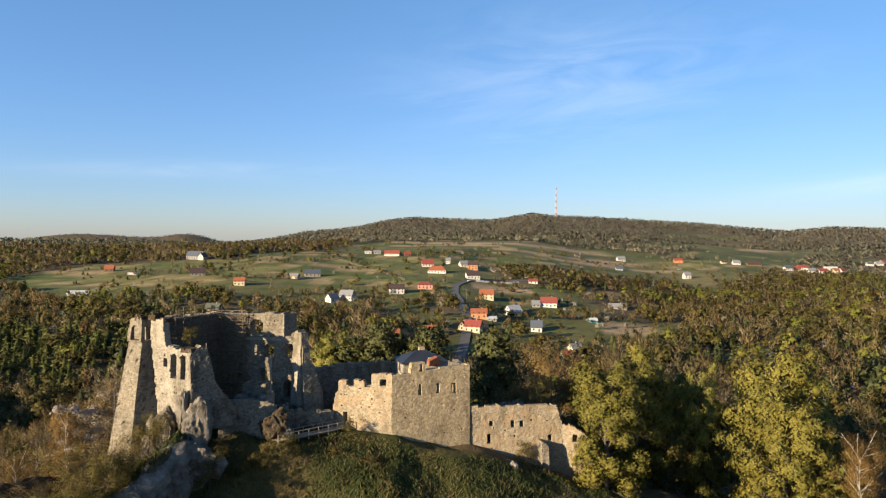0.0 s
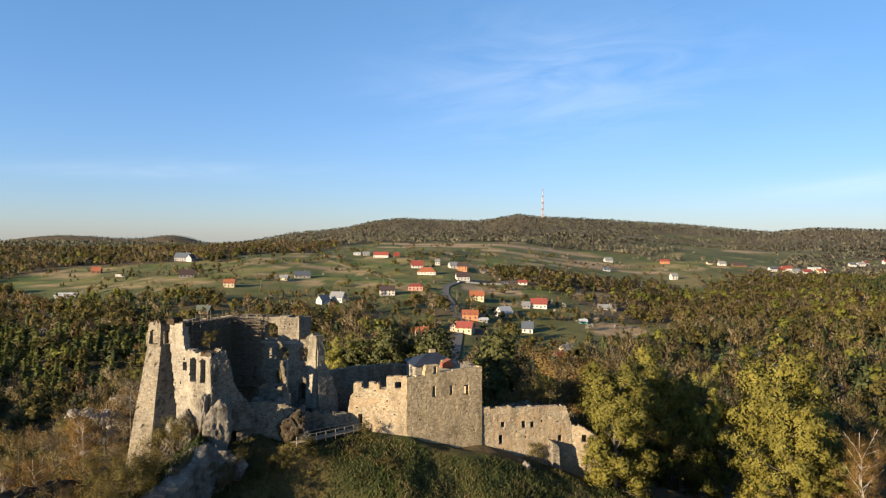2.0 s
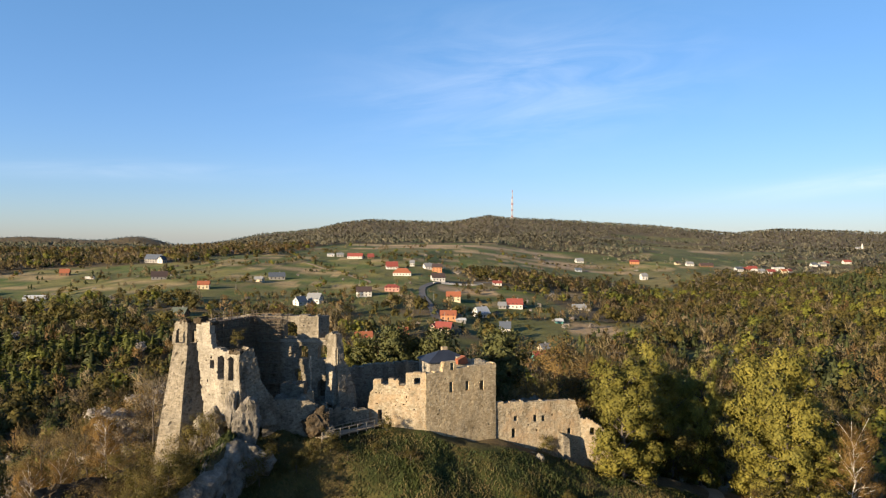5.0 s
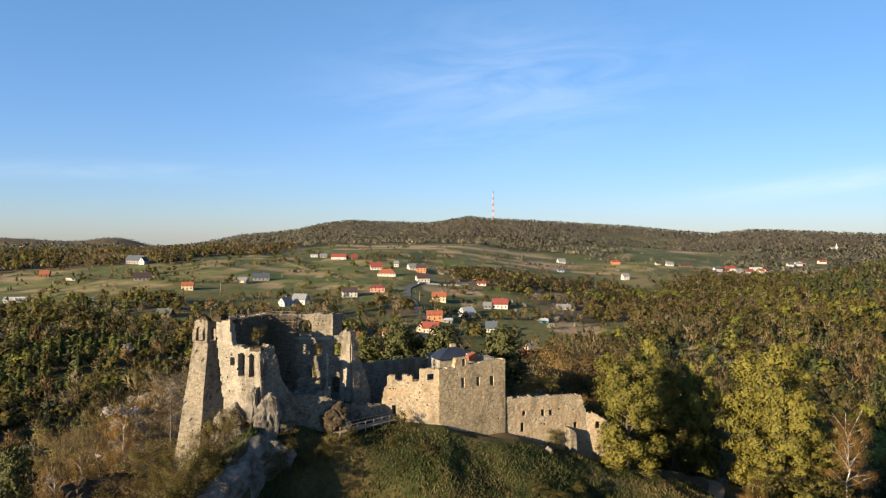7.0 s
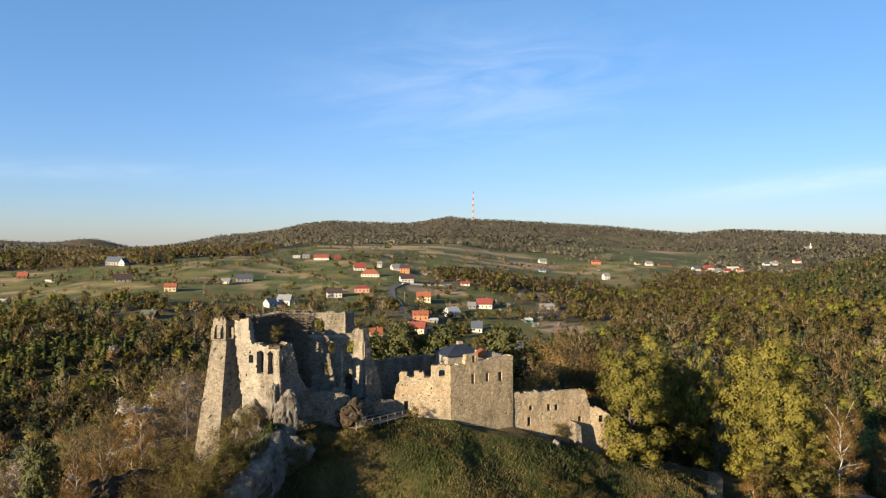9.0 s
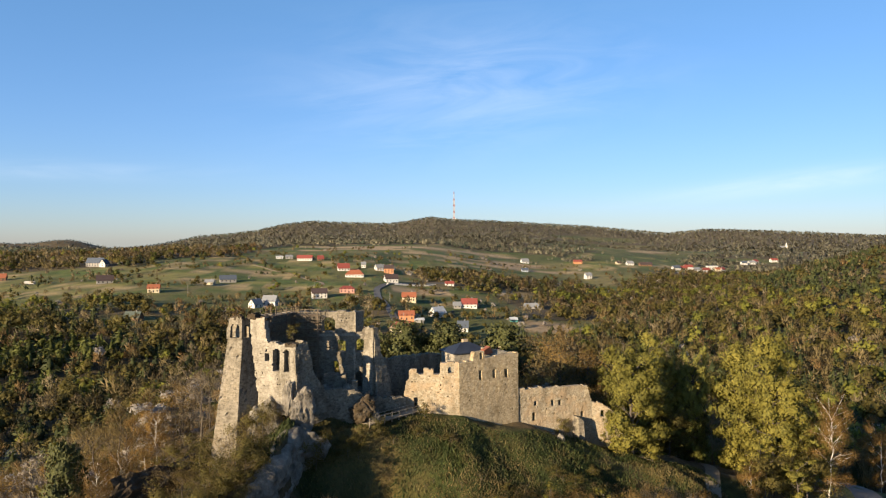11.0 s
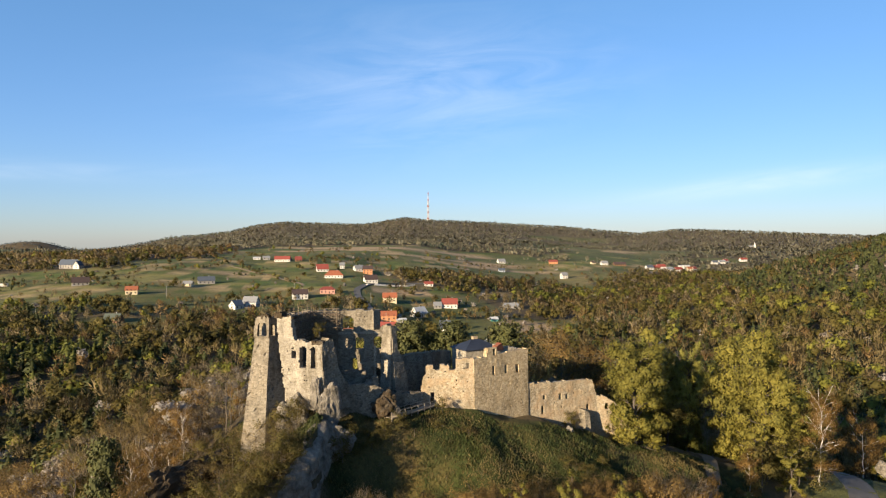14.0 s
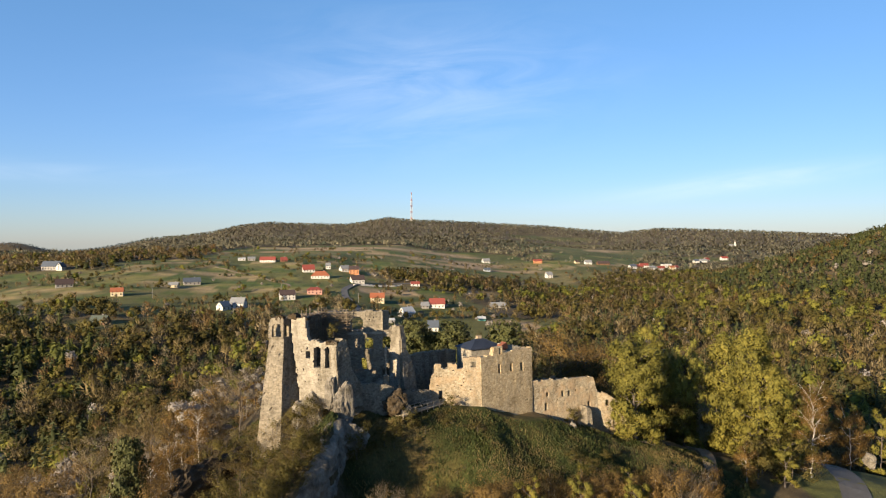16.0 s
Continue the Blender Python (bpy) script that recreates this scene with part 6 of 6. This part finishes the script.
MX, MY = 725, 4423
MZ = float(land_z(MX, MY))
mast = thing("radio_mast", (MX, MY, MZ), "tall red and white lattice radio mast on the ridge", "mast")
for i in range(14):
    z0, z1 = 190 * i / 14, 190 * (i + 1) / 14
    w0, w1 = (6.0 if z0 < 140 else 2.0), (6.0 if z1 < 140 else 2.0)
    bm = bmesh.new()
    for k in range(4):
        a, b = math.pi / 4 + k * math.pi / 2, math.pi / 4 + (k + 1) * math.pi / 2
        p, q = (math.cos(a) * w0, math.sin(a) * w0), (math.cos(b) * w0, math.sin(b) * w0)
        beam(bm, (*p, z0), (p[0] * w1 / w0, p[1] * w1 / w0, z1), 0.9, 4)
        beam(bm, (*p, z0), (q[0] * w1 / w0, q[1] * w1 / w0, z1), 0.8, 4)
        beam(bm, (*p, z0), (*q, z0), 0.8, 4)
    part("section", bm, RED_PAINT if i % 3 == 1 else WHITE_PAINT, mast)
bm = bmesh.new()
box(bm, -14, 14, -8, 8, -3, 16, 0.3)
part("equipment_house", bm, WALL_PAINT["white"], mast)

# fences and small roadside things
fence = thing("garden_fence", (60, 925, float(land_z(60, 925))), "long white concrete garden fence beside the road", "fence")
q, _ = along([(46, 905), (70, 918), (100, 930)], 6.0)
for i, (x, y) in enumerate(q):
    bm = bmesh.new()
    box(bm, -2.9, 2.9, -0.15, 0.15, -1, 2.4, 0.05)
    ob = own(part("panel", bm, WALL_PAINT["white"]), fence)
    ob.matrix_world = pose(x, y, float(land_z(x, y)), 0, 0, 26)
timber_fence = thing("timber_fence", (104, 125, -29), "low timber fence on the roadside verge", "fence")
q, _ = along([(96, 112), (103, 122), (108, 132)], 2.4)
for i, (x, y) in enumerate(q):
    bm = bmesh.new()
    box(bm, -0.08, 0.08, -0.08, 0.08, -0.5, 1.1, 0.01)
    ob = own(part("post", bm, WOOD_OLD), timber_fence)
    ob.matrix_world = pose(x, y, float(land_z(x, y)))
    if i:
        a, b = q[i - 1], q[i]
        for rz in (0.5, 1.0):
            bm = bmesh.new()
            beam(bm, (*a, float(land_z(*a)) + rz), (*b, float(land_z(*b)) + rz), 0.06)
            own(part("rail", bm, WOOD_OLD), timber_fence)
SIGN_BLUE = paint("blue_sign", (0.05, 0.14, 0.40))
sign = thing("sign_post", (33.5, 104.5, float(land_z(33.5, 104.5))), "blue information board on a post by the path", "sign")
bm = bmesh.new()
beam(bm, (0, 0, -0.4), (0, 0, 2.6), 0.06)
part("post", bm, WOOD_OLD, sign)
bm = bmesh.new()
box(bm, -0.5, 0.5, -0.12, -0.06, 1.6, 2.6, 0.01)
part("board", bm, SIGN_BLUE, sign)
for x, y in ((30, 640), (12, 700), (26, 760), (-60, 830), (-200, 800)):
    pole = thing("utility_pole", (x, y, float(land_z(x, y))), "grey concrete utility pole beside the road", "pole", "utility poles")
    bm = bmesh.new()
    beam(bm, (0, 0, -0.5), (0, 0, 11), 0.22, 8, 0.14)
    part("shaft", bm, WALL_PAINT["grey"], pole)
    bm = bmesh.new()
    box(bm, -1.1, 1.1, -0.08, 0.08, 10.2, 10.4, 0.02)
    part("crossarm", bm, WOOD_OLD, pole)

# ---- woods, last ----
pick_g = np.random.default_rng(23)
PLACES = scatter()
free = np.ones(len(PLACES), bool)
for hx, hy, hr in HOUSE_GAPS:
    free &= ~((np.abs(PLACES[:, 0] - hx - (PLACES[:, 1] - hy) * hx / hy) < hr) & (PLACES[:, 1] > hy - 0.085 * hy) & (PLACES[:, 1] < hy + hr))
PLACES = PLACES[free]
KINDS = [("spruce_wood", NEEDLE, "dark pine and spruce wood"), ("olive_wood", LEAF_OLIVE, "olive green spring wood"), ("fresh_wood", LEAF_FRESH, "bright yellow-green spring trees"),
         ("budding_wood", TWIG_BROWN, "brown budding broadleaf wood"), ("bare_wood", TWIG_GREY, "grey leafless wood"), ("larch_wood", LEAF_LARCH, "green larch stand"), ("blossom_wood", BLOSSOM, "white blossoming wild cherries"), ("rusty_wood", TWIG_RUST, "rusty brown spring birches")]
weights = wood_mix(PLACES[:, 0], PLACES[:, 1]).cumsum(-1)
which = (pick_g.random((len(PLACES), 1)) > weights).sum(-1)
# hedges and orchard trees of the village
extra, extra_kind = [], []
for line in ([(-152, 1105), (-118, 1020), (-86, 960), (-60, 905)], [(-30, 700), (-10, 760), (-6, 820)], [(60, 856), (110, 886), (150, 906)], [(-180, 760), (-90, 790), (-60, 770)], [(-300, 870), (-240, 850), (-190, 862)], [(-420, 905), (-330, 900), (-260, 930)],
             [(90, 960), (150, 1000), (230, 1010)], [(120, 1090), (220, 1120), (330, 1110)], [(-60, 1180), (40, 1210), (120, 1260)], [(260, 1330), (360, 1370), (480, 1390)], [(-250, 1010), (-190, 1060), (-170, 1120)], [(60, 690), (120, 700), (200, 720)], [(-150, 660), (-90, 690), (-60, 740)]):
    q, _ = along(line, 5.5)
    for px_, py_ in q + pick_g.normal(size=q.shape) * 2.0:
        extra.append((px_, py_, 9.0, 1.0))
        extra_kind.append(pick_g.choice([0, 1, 3, 4, 6, 7], p=[0.12, 0.26, 0.36, 0.1, 0.06, 0.1]))
for hx, hy, hr in HOUSE_GAPS:
    for _ in range(4):
        extra.append((hx + pick_g.uniform(-26, 26), hy + pick_g.uniform(9, 24), 9.0, 1.0))
        extra_kind.append(pick_g.choice([0, 1, 3, 6, 7], p=[0.28, 0.30, 0.26, 0.06, 0.1]))
for px_, py_ in ((150, 662), (156, 672), (146, 690), (170, 705), (132, 742), (128, 770), (150, 780), (165, 742), (184, 688), (-112, 876), (-86, 905), (-150, 940), (200, 900), (112, 842), (-60, 930)):
    extra.append((px_, py_, 9.0, 1.0))
    extra_kind.append(6)
PLACES, which = np.concatenate([PLACES, np.array(extra)]), np.concatenate([which, np.array(extra_kind)])


def sprays(c, out, along_, size, long):
    """Triangles at c, drawn out along their axis and wound to face out; with their bent normals."""
    u = along_ / (np.linalg.norm(along_, axis=-1, keepdims=True) + 1e-9)
    w = np.cross(u, out)
    w /= np.linalg.norm(w, axis=-1, keepdims=True) + 1e-9
    s = size[..., None]
    v = np.stack([c - u * s * long - w * s, c - u * s * long + w * s, c + u * s * long], -2).reshape(-1, 3, 3)
    return turned_out(v, out.reshape(-1, 3)).reshape(-1, 3)


OCTA = np.array([[1, 0, 0], [0, 1, 0], [-1, 0, 0], [0, -1, 0], [0, 0, 1.0], [0, 0, -0.8]])
OCTA_F = np.array([[0, 1, 4], [1, 2, 4], [2, 3, 4], [3, 0, 4], [1, 0, 5], [2, 1, 5], [3, 2, 5], [0, 3, 5]])


def wood(kind, P, g):
    """Crowns of many trees in one mesh: lobes of leaf sprays round a core toned dark for inner shade, tiers of drooping
    boughs, or bare limbs with a haze of twigs.
    """
    vs, fs, ts, ns, k = [], [], [], [], 0

    def put(v, tone, normal):
        nonlocal k
        vs.append(v.reshape(-1, 3)), ns.append(normal.reshape(-1, 3)), ts.append(tone.ravel())
        fs.append(np.arange(vs[-1].shape[0]).reshape(-1, 3) + k)
        k += vs[-1].shape[0]

    def unit(a):
        return a / (np.linalg.norm(a, axis=-1, keepdims=True) + 1e-9)

    # Solid filler inside a crown; callers lower its tone to imitate inner shade.
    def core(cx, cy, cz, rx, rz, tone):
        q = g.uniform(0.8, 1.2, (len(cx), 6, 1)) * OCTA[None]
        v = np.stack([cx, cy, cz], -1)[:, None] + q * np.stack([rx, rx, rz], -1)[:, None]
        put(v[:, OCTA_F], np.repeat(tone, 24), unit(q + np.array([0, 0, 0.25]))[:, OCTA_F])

    con, bareish = kind in (0, 5), kind in (3, 4, 7)
    for far in (0, 1, 2, 3):
        p = P[{0: P[:, 2] < 8.5, 1: (P[:, 2] >= 8.5) & (P[:, 2] < 11.5), 2: (P[:, 2] >= 11.5) & (P[:, 2] < 20), 3: P[:, 2] >= 20}[far]]
        if not len(p):
            continue
        heads = (1, 1, 2, 2)[far]
        p = np.repeat(p, heads, 0)
        n, x, y, sp = len(p), p[:, 0].copy(), p[:, 1].copy(), p[:, 2]
        if heads > 1:
            x, y = x + g.uniform(-0.5, 0.5, n) * sp, y + g.uniform(-0.5, 0.5, n) * sp
        lone = p[:, 3] > 0
        h = g.uniform(9.0, 18.5, n) * (1.1 if con else 1.0) * np.where(lone, g.uniform(0.35, 0.7, n), 1.0) * (0.7 if kind == 6 else 1.0)
        h *= (1 + 0.18 * wave(x, y, 55, 61)) * (1 - 0.3 * step(700, 1000, np.hypot(x, y)))
        r = h * (0.20 if con else 0.26 if bareish else 0.34) * g.uniform(0.75, 1.3, n) * np.where(lone, 1.3, 1.15) + (0.5, 0.8, 1.4, 3.4)[far]
        z = land_z(x, y)
        tone = np.clip(0.18 + 0.13 * g.normal(size=n), 0.0, 0.42)
        if con:
            q = (150, 56, 20, 8)[far]
            f = 1 - np.sqrt(g.random((n, q)))
            a = g.uniform(0, 2 * math.pi, (n, q))
            tier = 0.84 + 0.3 * np.abs(np.sin(f * g.uniform(16, 24, (n, 1))))
            rad = r[:, None] * (1 - f) ** (0.75 if kind == 0 else 0.9) * tier * g.uniform(0.7, 1.12, (n, q))
            hh = h[:, None] * (0.14 + 0.86 * f)
            c = np.stack([x[:, None] + rad * np.cos(a), y[:, None] + rad * np.sin(a), z[:, None] + hh], -1)
            o = np.stack([np.cos(a), np.sin(a), 0.55 + 0 * a], -1)
            out = unit(unit(o) + 0.32 * g.normal(size=o.shape))
            size = (h * (0.042, 0.062, 0.095, 0.14)[far])[:, None] * g.uniform(0.6, 1.25, (n, q)) * (1.15 - 0.5 * f)
            v = sprays(c, out, np.stack([np.cos(a), np.sin(a), -0.5 + 0.5 * f], -1) + 0.25 * g.normal(size=o.shape), size, 1.5)
            put(v, np.repeat((tone[:, None] + g.uniform(-0.06, 0.08, (n, q))).ravel(), 3), np.repeat(out.reshape(-1, 3), 3, 0))
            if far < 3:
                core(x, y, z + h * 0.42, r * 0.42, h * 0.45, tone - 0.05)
        else:
            lobes = (7, 5, 3, 2)[far]
            la = g.uniform(0, 2 * math.pi, (n, lobes))
            lf = g.uniform(0.0, 1.0, (n, lobes))
            lf[:, 0] = 1.0
            off = r[:, None] * g.uniform(0.35, 0.75, (n, lobes)) * np.where(lf > 0.95, 0.15, 1.0) * (0.85 if bareish else 1.0)
            lx, ly = x[:, None] + off * np.cos(la), y[:, None] + off * np.sin(la)
            lr = r[:, None] * g.uniform(0.38, 0.62, (n, lobes)) * (1.1, 1.15, 1.25, 1.35)[far]
            lz = z[:, None] + h[:, None] * (0.36 + 0.46 * lf) - 0.1 * lr
            q = ((210, 90, 30, 8) if not bareish else (260, 92, 30, 8))[far]
            pick = g.integers(0, lobes, (n, q))
            row = np.arange(n)[:, None]
            d = g.normal(size=(n, q, 3))
            d[..., 2] = np.where(d[..., 2] < -0.5, -d[..., 2], d[..., 2])
            d = unit(d)
            lr_, tall = lr[row, pick][..., None], np.array([1, 1, 1.25 if bareish else 0.92])
            c = np.stack([lx[row, pick], ly[row, pick], lz[row, pick]], -1) + d * lr_ * tall * g.uniform(0.72, 1.06, (n, q, 1))
            body = (c - np.stack([x, y, z + h * 0.5], -1)[:, None]) / np.stack([r, r, h * 0.5], -1)[:, None]
            out = unit((0.75, 0.75, 0.5, 0.4)[far] * d + 0.6 * body + (0.3, 0.3, 0.2, 0.15)[far] * g.normal(size=d.shape) + np.array([0, 0, (0, 0, 0.3, 0.6)[far]]))
            lobe_tone = g.uniform(-0.07, 0.07, (n, lobes))[row, pick]
            shade = tone[:, None] + lobe_tone + g.uniform(-0.05, 0.05, (n, q))
            if bareish:
                size = (r * (0.034, 0.07, 0.15, 0.28)[far])[:, None] * g.uniform(0.6, 1.3, (n, q))
                v = sprays(c, out, d * 0.8 + np.array([0, 0, 0.8]) + 0.35 * g.normal(size=d.shape), size, (4.6, 3.2, 2.0, 1.5)[far])
            else:
                size = (r * (0.085, 0.125, 0.21, 0.32)[far])[:, None] * g.uniform(0.55, 1.3, (n, q))
                v = sprays(c, out, np.cross(out, g.normal(size=d.shape)) + 0.25 * g.normal(size=d.shape), size, 1.2)
            put(v, np.repeat(shade.ravel(), 3), np.repeat(out.reshape(-1, 3), 3, 0))
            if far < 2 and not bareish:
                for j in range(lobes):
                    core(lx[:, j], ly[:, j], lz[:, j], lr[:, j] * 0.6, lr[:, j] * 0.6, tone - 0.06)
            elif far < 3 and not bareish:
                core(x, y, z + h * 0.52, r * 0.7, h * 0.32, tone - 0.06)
            if bareish and far < 2:  # limbs
                m = (9, 5)[far]
                to = np.stack([lx, ly, lz + 0.6 * lr], -1)[row, g.integers(0, lobes, (n, m))]
                a0 = np.stack([x[:, None] + 0 * to[..., 0], y[:, None] + 0 * to[..., 0], z[:, None] + h[:, None] * g.uniform(0.2, 0.6, (n, m))], -1)
                o = np.tile(unit(np.array([-0.7, -0.6, 0.35])), (n, m, 1))
                v = sprays((a0 + to) / 2, o, to - a0, np.repeat(h[:, None] * 0.008, m, 1), (np.linalg.norm(to - a0, axis=-1) / 2 / (h[:, None] * 0.008))[..., None])
                put(v, np.full(n * m * 3, 0.5), np.repeat(o.reshape(-1, 3), 3, 0))
        if far < 2:  # stems
            an = g.uniform(0, math.pi, n)
            hw = h * 0.011
            o = np.tile([[-0.6, -0.75, 0.25]], (n * 3, 1))
            for ex, ey in ((np.cos(an) * hw, np.sin(an) * hw), (-np.sin(an) * hw, np.cos(an) * hw)):
                v = np.stack([np.stack([x - ex, y - ey, z - 0.5], 1), np.stack([x + ex, y + ey, z - 0.5], 1), np.stack([x, y, z + h * 0.8], 1)], 1)
                put(v, np.full(n * 3, 0.4), o)
    return np.concatenate(vs), np.concatenate(fs), np.concatenate(ts), np.concatenate(ns)


for kind, (name, mat, label) in enumerate(KINDS):
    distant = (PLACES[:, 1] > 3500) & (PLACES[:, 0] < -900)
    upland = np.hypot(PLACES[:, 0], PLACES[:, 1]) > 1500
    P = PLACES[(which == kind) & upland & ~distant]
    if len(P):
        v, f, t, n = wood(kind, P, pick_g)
        tagged(new("ridge_" + name, mesh_np("ridge_" + name, v, f, HAZED_RIDGE_PINE if kind == 0 else HAZED_RIDGE_WOOD, tint=t, normals=n)), label + " on the far ridge", "wood", kind="stuff")
    P = PLACES[(which == kind) & ~distant & ~upland]
    if len(P):
        v, f, t, n = wood(kind, P, pick_g)
        tagged(new(name, mesh_np(name, v, f, mat, tint=t, normals=n)), label + " covering the valley slopes", "wood", kind="stuff")
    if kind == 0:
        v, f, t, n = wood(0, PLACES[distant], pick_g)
        tagged(new("distant_wood", mesh_np("distant_wood", v, f, HAZED_SPRUCE, tint=t, normals=n)), "spruce wood on a distant hill, tinted blue for haze", "wood", kind="stuff")
